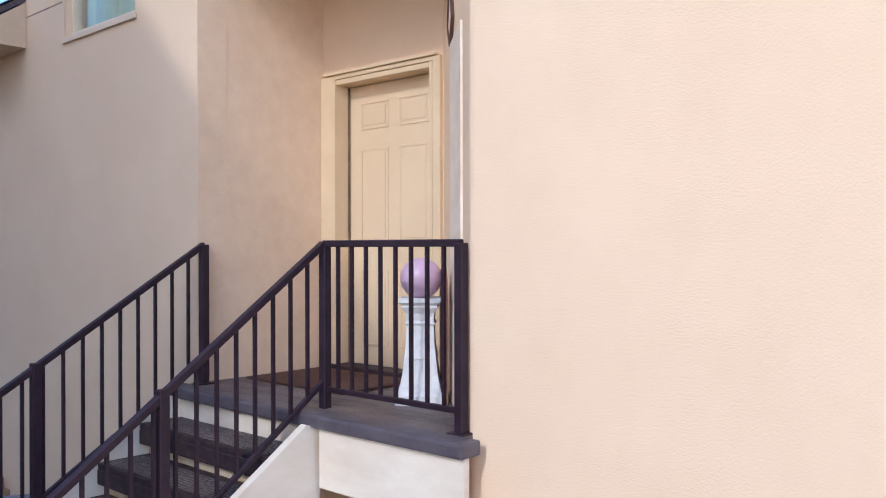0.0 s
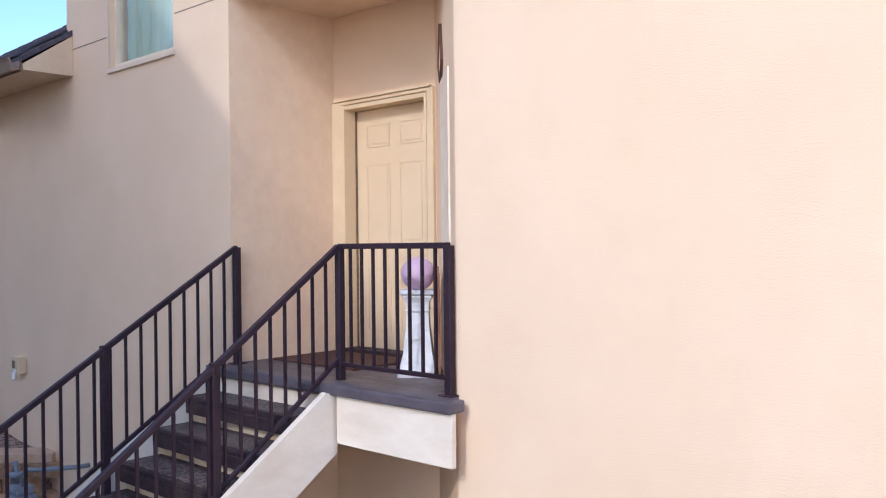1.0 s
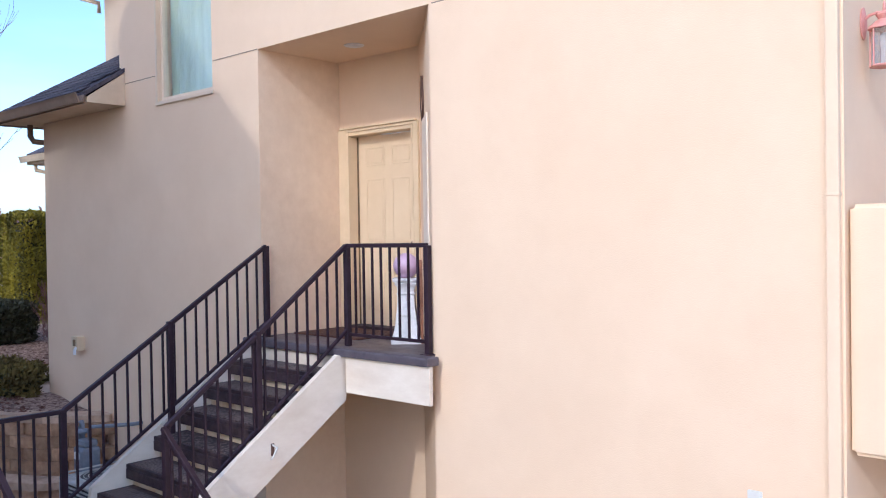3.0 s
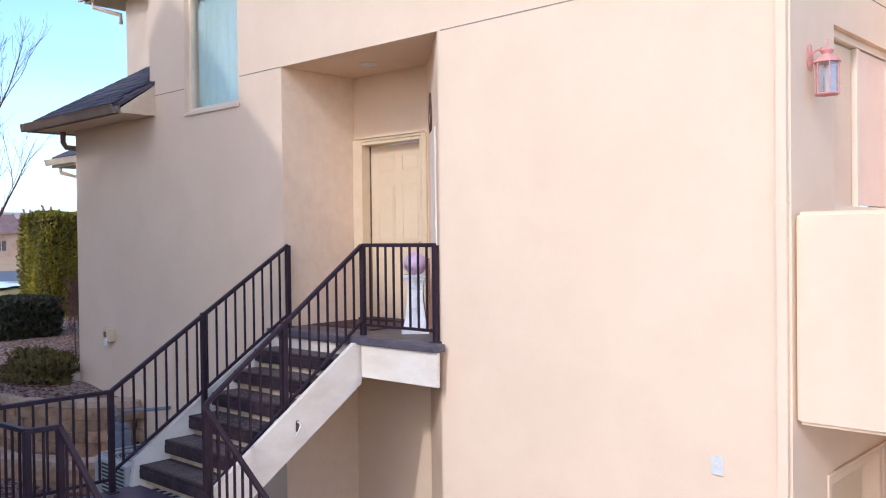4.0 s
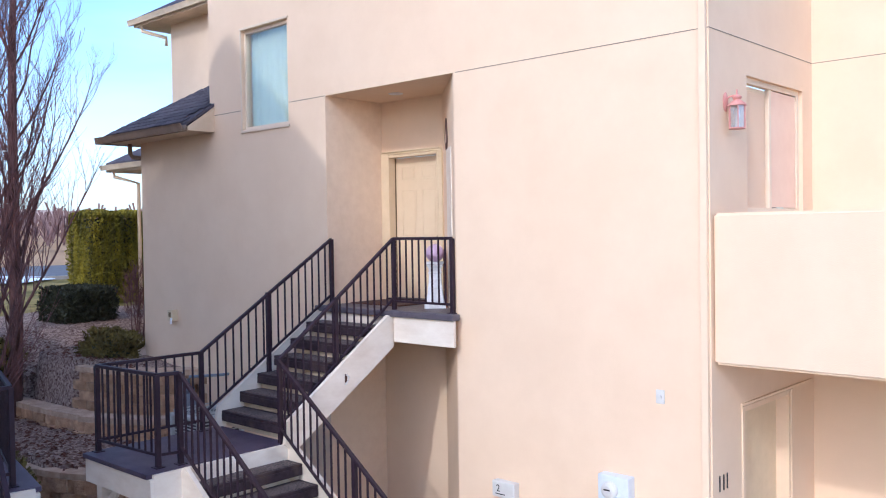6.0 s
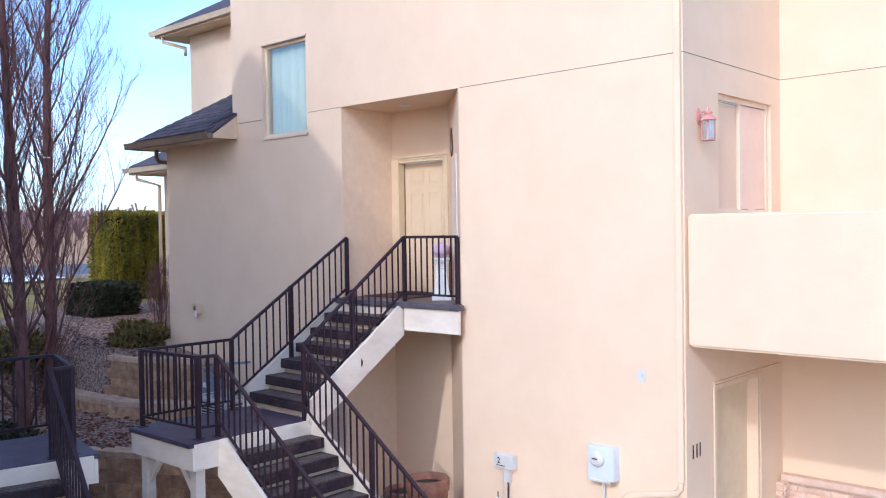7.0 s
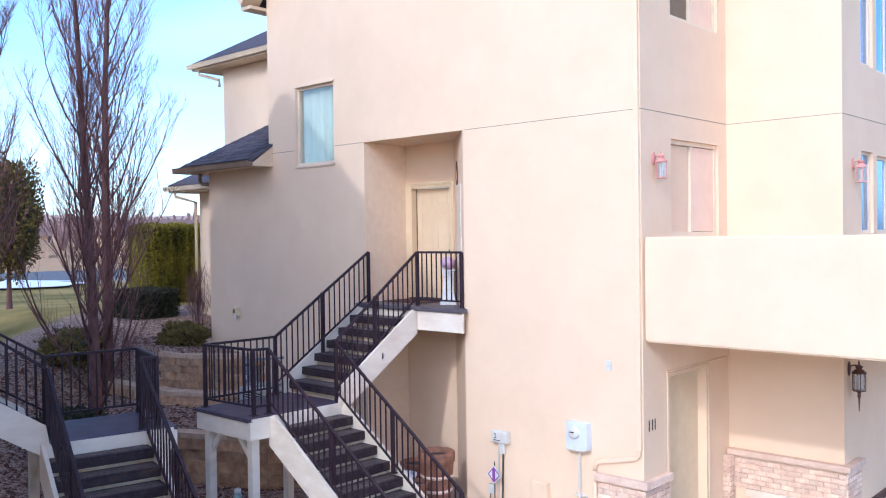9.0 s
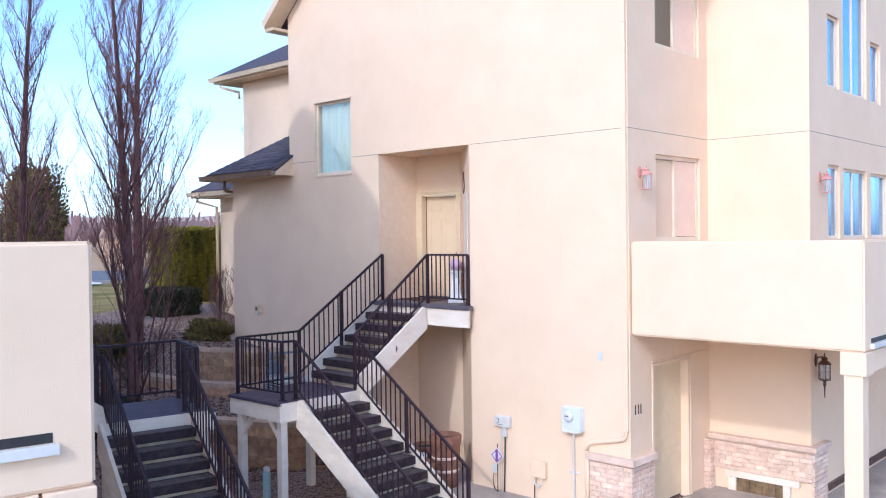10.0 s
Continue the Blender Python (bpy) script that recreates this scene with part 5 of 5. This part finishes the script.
def air_conditioner():
    a = thing("air_conditioner", "pale square outdoor air conditioner with round fan grille", "air conditioner")
    cx, cy, z0, z1, r = -7.70, -0.52, 0.47, 1.15, 0.36
    part("plinth", box(cx - r - 0.05, cx + r + 0.05, cy - r - 0.05, cy + r + 0.05, 0.36, 0.46, 0.01), CONCRETE, a)
    part("core", box(cx - r + 0.03, cx + r - 0.03, cy - r + 0.03, cy + r - 0.03, z0, z1 - 0.05), DARK_GRILL, a)
    for sx in (-1, 1):
        for sy in (-1, 1):
            part("corner_post", box(cx + sx * r - 0.03, cx + sx * r + 0.03, cy + sy * r - 0.03, cy + sy * r + 0.03, z0, z1 - 0.05, 0.012), AC_METAL, a)
    for i in range(15):
        z = z0 + 0.05 + i * 0.047
        for sy in (-1, 1):
            part("louvre", box(cx - r + 0.03, cx + r - 0.03, cy + sy * (r - 0.012) - 0.008, cy + sy * (r - 0.012) + 0.008, z, z + 0.014), AC_METAL, a)
        for sx in (-1, 1):
            part("louvre", box(cx + sx * (r - 0.012) - 0.008, cx + sx * (r - 0.012) + 0.008, cy - r + 0.03, cy + r - 0.03, z, z + 0.014), AC_METAL, a)
    bm = box(cx - r - 0.03, cx + r + 0.03, cy - r - 0.03, cy + r + 0.03, z1 - 0.05, z1, 0.02)
    part("top_cover", bm, AC_METAL, a)
    part("fan_well", lathe([(0.30, 0.0), (0.30, 0.004)], (cx, cy, z1 + 0.001), 32), DARK_GRILL, a)
    for rr in (0.06, 0.11, 0.16, 0.21, 0.26, 0.30):
        part("grille_ring", tube([(cx + rr * math.cos(k * math.pi / 14), cy + rr * math.sin(k * math.pi / 14), z1 + 0.014) for k in range(29)], 0.005, 5), AC_METAL, a)
    part("name_plate", box(cx + 0.10, cx + 0.24, cy - r - 0.028, cy - r - 0.022, z0 + 0.1, z0 + 0.2), WHITE_PLASTER, a)


hose_bib()
gas_meter()
air_conditioner()


# ---- clay pots under the landing ----
def clay_pot(label, at, r, h, soil=True):
    p = thing("clay_pot", label, "plant pot", "clay pots under the stair", at=at)
    part("pot", lathe([(r * 0.72, 0), (r * 0.80, h * 0.2), (r * 0.93, h * 0.55), (r * 0.97, h * 0.80), (r * 1.04, h * 0.82), (r * 1.06, h * 0.98), (r * 1.0, h), (r * 0.90, h), (r * 0.88, h * 0.88)], (0, 0, 0), 32), TERRACOTTA, p, smooth=True)
    for z in (0.30, 0.55):
        part("band", lathe([(r * (0.72 + 0.3 * z) + 0.012, h * z), (r * (0.74 + 0.3 * z) + 0.022, h * (z + 0.03)), (r * (0.72 + 0.3 * z) + 0.012, h * (z + 0.06))], (0, 0, 0), 32), CAP, p, "pale worn band")
    if soil:
        part("soil", lathe([(r * 0.86, h * 0.90), (r * 0.4, h * 0.94)], (0, 0, 0), 24), SOIL, p)
    return p


clay_pot("large banded red-brown clay pot beside the wall", (-3.42, -0.42, GZ + 0.03), 0.27, 0.90)
clay_pot("wide dark clay pot under the stair", (-3.98, -0.30, GZ + 0.03), 0.26, 0.62)
clay_pot("small clay pot before the larger ones", (-3.36, -1.0, GZ + 0.03), 0.20, 0.55)
bucket = thing("bucket", "white plastic bucket among the clay pots", "bucket", at=(-3.64, -0.86, GZ + 0.03))
part("pail", lathe([(0.11, 0), (0.14, 0.55), (0.15, 0.56), (0.15, 0.60), (0.13, 0.60), (0.125, 0.5)], (0, 0, 0), 28), WHITE_PLASTER, bucket, smooth=True)
part("handle", tube([(0.14 * math.cos(k * math.pi / 10), -0.02, 0.58 + 0.12 * math.sin(k * math.pi / 10)) for k in range(11)], 0.004, 6), INK, bucket)
tealjug = thing("garden_canister", "pale teal plastic canister by the landing post", "canister", at=(-5.05, -3.0, GZ + 0.03))
part("bottle", lathe([(0.05, 0), (0.065, 0.02), (0.065, 0.46), (0.05, 0.50)], (0, 0, 0), 20), TEAL, tealjug, smooth=True)
part("lid", lathe([(0.052, 0.50), (0.052, 0.56), (0.04, 0.575)], (0, 0, 0), 20), WHITE_PLASTER, tealjug, "white lid", smooth=True)
# cleat on the stringer
cleat = thing("stringer_cleat", "small bent metal cleat screwed to the white stringer", "cleat")
part("plate", box(-4.089, -4.081, -0.94, -0.91, 2.02, 2.12, 0.002), BRONZE, cleat)
part("hook", tube([(-4.08, -0.93, 2.11), (-4.045, -0.91, 2.09), (-4.045, -0.95, 2.02), (-4.06, -0.96, 2.00)], 0.008, 6), GREY_METAL, cleat)


# ---- retaining walls of split blocks ----
def along(poly, step):
    pts, left = [], 0.0
    for (ax, ay), (bx, by) in zip(poly, poly[1:]):
        L = math.hypot(bx - ax, by - ay)
        d = left
        while d < L:
            pts.append((ax + (bx - ax) * d / L, ay + (by - ay) * d / L, math.degrees(math.atan2(by - ay, bx - ax))))
            d += step
        left = d - L
    return pts


def block_mesh(name, l, h, d, material, rough):
    bm = box(-l / 2, l / 2, -d, 0, 0, h)
    bmesh.ops.subdivide_edges(bm, edges=[e for e in bm.edges if abs(e.verts[0].co.x - e.verts[1].co.x) > 0.1], cuts=2)
    for v in bm.verts:
        if v.co.y > -0.01:
            v.co.y += rough * (1.0 if abs(v.co.x) < l * 0.4 else 0.1) * random.uniform(0.3, 1.0)
    me = bpy.data.meshes.new(name)
    bmesh.ops.recalc_face_normals(bm, faces=bm.faces)
    bm.to_mesh(me)
    bm.free()
    me.materials.append(material)
    return me


def retaining_wall(name, label, poly, z0, z1, H=0.15, L=0.40):
    w = structure(name, beam((poly[0][0], poly[0][1] + 0.1, z0), (poly[0][0], poly[0][1] + 0.1, z0 + 0.1), 0.1, 0.1), BLOCK, label, "wall")
    ms = [block_mesh("block", L - 0.006, H - 0.006, 0.22, BLOCK, 0.06) for _ in range(4)]
    cm = block_mesh("cap_block", L - 0.004, 0.085, 0.30, TERRACE_CAP, 0.02)
    rng = random.Random(len(name))
    n = round((z1 - z0) / H)
    for r in range(n):
        for i, (x, y, a) in enumerate(along(poly, L)):
            ob = new("block", rng.choice(ms))
            ob.parent = w
            off = (L / 2 if r % 2 else 0.0)
            m = pose(x, y, z0 + r * H, 0, 0, a) @ pose(off, -0.012 * r + rng.uniform(-0.02, 0.02), 0)
            ob.matrix_world = m
    for x, y, a in along(poly, L):
        ob = new("cap_block", cm)
        ob.parent = w
        ob.matrix_world = pose(x, y, z0 + n * H, 0, 0, a) @ pose(0.1, -0.012 * n + 0.03, 0)
    return w


retaining_wall("wall_terrace_low", "tan split-block retaining wall at the foot of the bank", TIER_C[1:], GZ - 0.15, 0.42, 0.19, 0.46)
retaining_wall("wall_terrace_mid", "low tan split-block ledge with pale caps", TIER_B[1:], 0.42, 0.86)
retaining_wall("wall_terrace_high", "tan split-block retaining wall with pale caps", TIER_A[1:5], 0.80, 1.58)
# ---- plants ----
def bare_tree(name, label, at, height, spread, seed, trunks=1, dense=1.0, r0=0.12):
    """A leafless tree: tapered trunk, rising limbs, and a crown of fine twigs."""
    t = thing(name, label, "tree", at=at)
    rng = random.Random(seed)
    wood, twigs = bmesh.new(), bmesh.new()

    def grow(p, d, length, r, level):
        n = 7 if level == 0 else 5 if level == 1 else 4
        pts, rs = [p.copy()], [r]
        q, dd = p.copy(), d.copy()
        for i in range(n):
            wob = 0.025 if level == 0 else 0.09
            dd = (dd + Vector((rng.gauss(0, wob), rng.gauss(0, wob), (0.02, 0.17, 0.14, 0.06)[level]))).normalized()
            q = q + dd * (length / n)
            pts.append(q.copy())
            rs.append(max(0.0022, r * (1 - 0.85 * (i + 1) / n)))
        tube(pts, rs, 9 if level == 0 else 5 if level == 1 else 3, wood if level < 2 else twigs)
        if level >= 3:
            return
        k = int((40, 14, 8)[level] * dense)
        for i in range(k):
            f = (0.07 + 0.9 * (i + rng.random()) / k) if level == 0 else rng.uniform(0.15, 0.97)
            j = min(int(f * n), n - 1)
            s = pts[j].lerp(pts[j + 1], f * n - j)
            az = i * 2.4 + rng.uniform(-0.5, 0.5) if level == 0 else rng.uniform(0, 2 * math.pi)
            out = Vector((math.cos(az), math.sin(az), 0))
            if level == 0:
                nd = (out * spread * rng.uniform(0.8, 1.25) + Vector((0, 0, 1.0))).normalized()
                ln = length * rng.uniform(0.27, 0.40) * (1.12 - f) ** 0.85
            else:
                nd = (dd * 0.9 + out * rng.uniform(0.35, 0.75) + Vector((0, 0, 0.15))).normalized()
                ln = length * rng.uniform(0.28, 0.5) * (1.2 - 0.6 * f)
            grow(s, nd, max(ln, 0.2), max(0.0032, rs[j] * (0.27 if level == 0 else 0.5)), level + 1)
    for i in range(trunks):
        lean = Vector((rng.uniform(-0.12, 0.12), rng.uniform(-0.12, 0.12), 1)).normalized() if trunks > 1 else Vector((0.01, 0, 1))
        off = Vector((rng.uniform(-0.2, 0.2), rng.uniform(-0.2, 0.2), 0)) * (trunks > 1)
        grow(off, lean, height * rng.uniform(0.9, 1.0), r0, 0)
    part("trunk", wood, BARK, t, smooth=True)
    part("crown", twigs, TWIG, t, "fine reddish bare twigs")
    return t


def leaf_mass(bm, rng, count, point, size):
    """Many small folded leaves scattered by point()."""
    for _ in range(count):
        p, out = point()
        a = Vector((rng.gauss(0, 1), rng.gauss(0, 1), rng.gauss(0, 1))).normalized()
        u = (out.cross(a)).normalized() * size * rng.uniform(0.5, 1.3)
        v = (out * 0.6 + a * 0.6 + Vector((0, 0, 0.3))).normalized() * size * rng.uniform(0.8, 1.8)
        vs = [bm.verts.new(c) for c in (p - u * 0.5, p + u * 0.5, p + u * 0.35 + v, p - u * 0.35 + v)]
        bm.faces.new(vs)


def shrub(name, label, at, rx, ry, rz, count, size, material, seed, box_like=False, category="shrub"):
    s = thing(name, label, category, at=at)
    rng = random.Random(seed)
    bm = bmesh.new()

    def point():
        d = Vector((rng.gauss(0, 1), rng.gauss(0, 1), rng.gauss(0, 1))).normalized()
        k = rng.uniform(0.66, 1.06)
        if box_like:
            m = max(abs(d.x), abs(d.y), abs(d.z))
            d2 = d / m
            k = rng.uniform(0.9, 1.0) * (1 - 0.12 * (Vector((d2.x, d2.y, d2.z)).length - 1))
        else:
            d2 = d
        w = 1 + (0.06 if box_like else 0.38) * noise.noise(d2 * 2.3 + Vector(at))
        return Vector((d2.x * rx * k * w, d2.y * ry * k * w, rz + d2.z * rz * k * w)), d
    leaf_mass(bm, rng, count, point, size)
    part("foliage", bm, material, s)
    core = bmesh.new()
    bmesh.ops.create_icosphere(core, subdivisions=3, radius=1.0)
    for v in core.verts:
        d = v.co.copy()
        if box_like:
            d = d / max(abs(d.x), abs(d.y), abs(d.z)) * (1 - 0.12 * (1 / max(abs(d.x), abs(d.y), abs(d.z)) - 1))
        w = 0.82 + 0.12 * noise.noise(v.co * 4)
        v.co = Vector((d.x * rx * w, d.y * ry * w, rz + d.z * rz * w))
    part("inner_mass", core, SHRUB, s)
    stem = tube([(0, 0, ground_z(at[0], at[1]) - at[2] - 0.1), (0, 0, rz * 0.6)], [0.03 + 0.04 * rz, 0.03], 7)
    part("stem", stem, BARK, s)
    return s


bare_tree("pear_tree", "tall bare upright tree with reddish bark on the mulch bank", (-9.0, -3.25, ground_z(-9.0, -3.25) - 0.05), 11.0, 0.58, 11, 1, 0.95, 0.115)
bare_tree("pear_tree", "bare upright tree with a reddish crown behind the first one", (-12.0, -1.6, ground_z(-12.0, -1.6) - 0.05), 11.5, 0.62, 17, 1, 0.95, 0.125)
bare_tree("pear_tree", "bare upright tree further along the bank", (-13.6, -3.6, ground_z(-13.6, -3.6) - 0.05), 9.5, 0.55, 23, 1, 0.9, 0.12)
bare_tree("street_tree", "distant bare tree behind the house", (-27.0, 12.0, ground_z(-27, 12) - 0.05), 8.5, 0.6, 31, 1, 0.7, 0.09)
bare_tree("street_tree", "distant bare tree across the road", (-46.0, 8.0, ground_z(-46, 8) - 0.05), 9.0, 0.7, 37, 1, 0.7, 0.12)
for i, (x, y) in enumerate(((-13.0, 1.2), (-12.2, 1.5))):
    bare_tree("bare_shrub", "small bare twiggy shrub against the far wall", (x, y, ground_z(x, y) - 0.03), 1.35, 1.25, 50 + i, 5, 0.32, 0.014)


def hedge():
    """Tall clipped evergreens in a row, one by one."""
    for i in range(3):
        x, y = -18.4 - 0.15 * (i % 2), 3.0 + i * 0.92
        shrub("arborvitae", "tall clipped yellow-green arborvitae in a row", (x, y, ground_z(x, y) - 0.05), 0.62, 0.52, 1.23, 26000, 0.036, HEDGE, 70 + i, True, "evergreen")["group"] = "clipped evergreens"


hedge()
shrub("boxwood", "dark clipped evergreen shrub before the tall hedge", (-14.6, 0.75, ground_z(-14.6, 0.75) - 0.05), 0.70, 0.60, 0.37, 8000, 0.045, SHRUB, 81, True)
shrub("juniper", "low olive-green shrub above the retaining wall", (-10.95, -0.32, ground_z(-10.95, -0.32) - 0.22), 0.58, 0.50, 0.33, 6000, 0.04, OLIVE, 83)
shrub("juniper", "low olive-green shrub on the mulch bank", (-12.6, -2.0, ground_z(-12.6, -2.0) - 0.05), 0.75, 0.7, 0.36, 4500, 0.045, OLIVE, 85)
shrub("juniper", "low dark shrub under the bare tree", (-9.3, -3.6, ground_z(-9.3, -3.6) - 0.05), 0.6, 0.6, 0.40, 4500, 0.045, SHRUB, 87)
shrub("juniper", "low green shrub beside the neighbouring stair", (-8.0, -3.35, ground_z(-8.0, -3.35) - 0.05), 0.42, 0.42, 0.55, 4500, 0.04, OLIVE, 89)
shrub("spruce", "dark green evergreen tree behind the neighbouring house", (-24.0, 1.0, 2.85), 1.0, 1.0, 1.9, 12000, 0.07, OLIVE, 91, False, "evergreen")


def litter():
    """Loose bark chips and pebbles on the bank, past counting."""
    rng = random.Random(5)
    bm = bmesh.new()
    for _ in range(7000):
        x, y = rng.uniform(-15, -6.2), rng.uniform(-7.5, -0.4)
        z = ground_z(x, y)
        s = rng.uniform(0.012, 0.045)
        a = rng.uniform(0, math.pi)
        c = Vector((math.cos(a), math.sin(a), rng.uniform(-0.3, 0.3)))
        n = Vector((-math.sin(a), math.cos(a), rng.uniform(-0.3, 0.3)))
        p = Vector((x, y, z + 0.012))
        top = [bm.verts.new(p + c * s * u + n * s * 0.5 * v) for u, v in ((-1, -1), (1, -0.8), (1.1, 1), (-0.9, 0.9))]
        tip = bm.verts.new(p + Vector((0, 0, s * 0.6)))
        for i in range(4):
            bm.faces.new((top[i], top[(i + 1) % 4], tip))
    ob = link("bark_chips", bm, CHIPS)
    tagged(ob, "loose reddish bark chips on the bank", "bark chips", "", "stuff")


CHIPS = surface("bark_chip", (0.055, 0.017, 0.010), (0.16, 0.060, 0.036), 30, 0.95, bump=0, stain=(0.24, 0.13, 0.085), stain_scale=25)
litter()


# ---- road, kerb, snow and the far side ----
def strip(name, x0, x1, y0, y1, lift, material, label, category, n=40, thick=0.05):
    bm = bmesh.new()
    rows = []
    for i in range(n + 1):
        y = y0 + (y1 - y0) * i / n
        rows.append([bm.verts.new((x + 0.06 * y, y, ground_z(-40, 0) + lift + dz)) for x in (x0, x1) for dz in (0, -thick)])
    for a, b in zip(rows, rows[1:]):
        for i, j in ((0, 2), (2, 3), (3, 1), (1, 0)):
            bm.faces.new((a[i], a[j], b[j], b[i]))
    structure(name, bm, material, label, category)


strip("road", -68, -46, -200, 300, 0.09, ASPHALT, "grey asphalt road beyond the lawn", "road")
strip("pavement_walk", -19.6, -18.6, -60, 0.9, 0.06, CONCRETE, "narrow pale concrete walk beside the lawn", "pavement")
strip("kerb", -46.0, -45.7, -200, 300, 0.20, CONCRETE, "pale concrete kerb along the road", "kerb", thick=0.3)


def snow_patch():
    bm = bmesh.new()
    rng = random.Random(9)
    c = Vector((-46.5, 9.4, ground_z(-40, 0) + 0.12))
    mid = bm.verts.new(c + Vector((0, 0, 0.25)))
    ring = []
    for i in range(36):
        a = 2 * math.pi * i / 36
        r = 1 + 0.35 * noise.noise(Vector((math.cos(a) * 2, math.sin(a) * 2, 4)))
        ring.append(bm.verts.new(c + Vector((5.0 * r * math.cos(a), 4.2 * r * math.sin(a), 0))))
    for i in range(36):
        bm.faces.new((ring[i], ring[(i + 1) % 36], mid))
    tagged(link("snow_patch", bm, SNOW, None, "", True), "leftover patch of white snow by the road", "snow")


snow_patch()
for k in range(4):
    stone = link("edging_stone", box(-0.30, 0.30, -0.09, 0.09, -0.06, 0.07, 0.03), CAP)
    stone.matrix_world = pose(-12.55 + 0.62 * k, 0.80 - 0.24 * k + 0.04 * (k % 2), ground_z(-12.55 + 0.62 * k, 0.80 - 0.24 * k) + 0.03, 2 * (k % 3) - 2, 0, -20 - 4 * k)
    tagged(stone, "pale stone edging the mulch bed", "edging stone", "edging stones")


def far_house(at, w, d, h, seed):
    hs = thing("far_house", "distant tan house with a brown gable roof", "house", "houses across the road", at=at)
    part("wall", box(-d / 2, d / 2, -w / 2, w / 2, 0, h), SIDING, hs)
    bm = bmesh.new()
    a = [bm.verts.new(p) for p in ((-d / 2 - 0.5, -w / 2 - 0.5, h), (d / 2 + 0.5, -w / 2 - 0.5, h), (0, -w / 2 - 0.5, h + 2.6))]
    b = [bm.verts.new(p) for p in ((-d / 2 - 0.5, w / 2 + 0.5, h), (d / 2 + 0.5, w / 2 + 0.5, h), (0, w / 2 + 0.5, h + 2.6))]
    bm.faces.new(a)
    bm.faces.new(b[::-1])
    for i in range(3):
        bm.faces.new((a[i], a[(i + 1) % 3], b[(i + 1) % 3], b[i]))
    part("roof", bm, ROOF_FAR, hs)
    for k in (-0.3, 0.0, 0.3):
        wn_ = part("window", box(d / 2 - 0.02, d / 2 + 0.04, k * w - 0.6, k * w + 0.6, 1.0, 2.3), DARK_ROOM, hs)
        part("window_frame", box(d / 2 + 0.04, d / 2 + 0.06, k * w - 0.03, k * w + 0.03, 1.0, 2.3), VINYL, wn_)


ROOF_FAR = surface("far_roof", (0.20, 0.11, 0.09), (0.27, 0.16, 0.13), 1, 0.9, bump=0)
for i, (x, y) in enumerate(((-120, 34), (-125, 12), (-118, 58))):
    far_house((x, y, ground_z(x, y) - 0.3), 14, 9, 3.2, i)


def far_woods():
    """The hazy line of bare trees and the low brown hill far off."""
    rng = random.Random(12)
    bm = bmesh.new()
    for _ in range(420):
        y = rng.uniform(-120, 260)
        x = rng.uniform(-190, -135)
        z = ground_z(x, y)
        h = rng.uniform(3, 8)
        for k in range(9):
            a = rng.uniform(0, 2 * math.pi)
            top = Vector((x + math.cos(a) * h * 0.28, y + math.sin(a) * h * 0.28, z + h * rng.uniform(0.6, 1.0)))
            b0 = Vector((x, y, z + h * rng.uniform(0.0, 0.35)))
            s = Vector((0.1, 0.14, 0))
            bm.faces.new([bm.verts.new(v) for v in (b0 - s, b0 + s, top + s * 1.2, top - s * 1.2)])
    tagged(link("far_woods", bm, FARWOOD), "far line of bare brown trees", "woods", "", "stuff")
    hill = bmesh.new()
    rows = []
    for i in range(50):
        y = -600 + i * 40
        hz = 32 + 14 * noise.noise(Vector((i * 0.21, 0, 7)))
        rows.append([hill.verts.new(p) for p in ((-560, y, 0), (-720, y, hz * 0.6), (-900, y, hz), (-1200, y, 0))])
    for a, b in zip(rows, rows[1:]):
        for i in range(3):
            hill.faces.new((a[i], a[i + 1], b[i + 1], b[i]))
    structure("backdrop_hill", hill, FARHILL, "low hazy brown hill on the horizon", "hill", True)


FARWOOD = surface("far_bare_wood", (0.16, 0.09, 0.085), (0.28, 0.17, 0.15), 0.1, 0.9, bump=0)
FARHILL = surface("far_hill", (0.382, 0.240, 0.174), (0.488, 0.330, 0.244), 0.01, 0.95, bump=0)
far_woods()
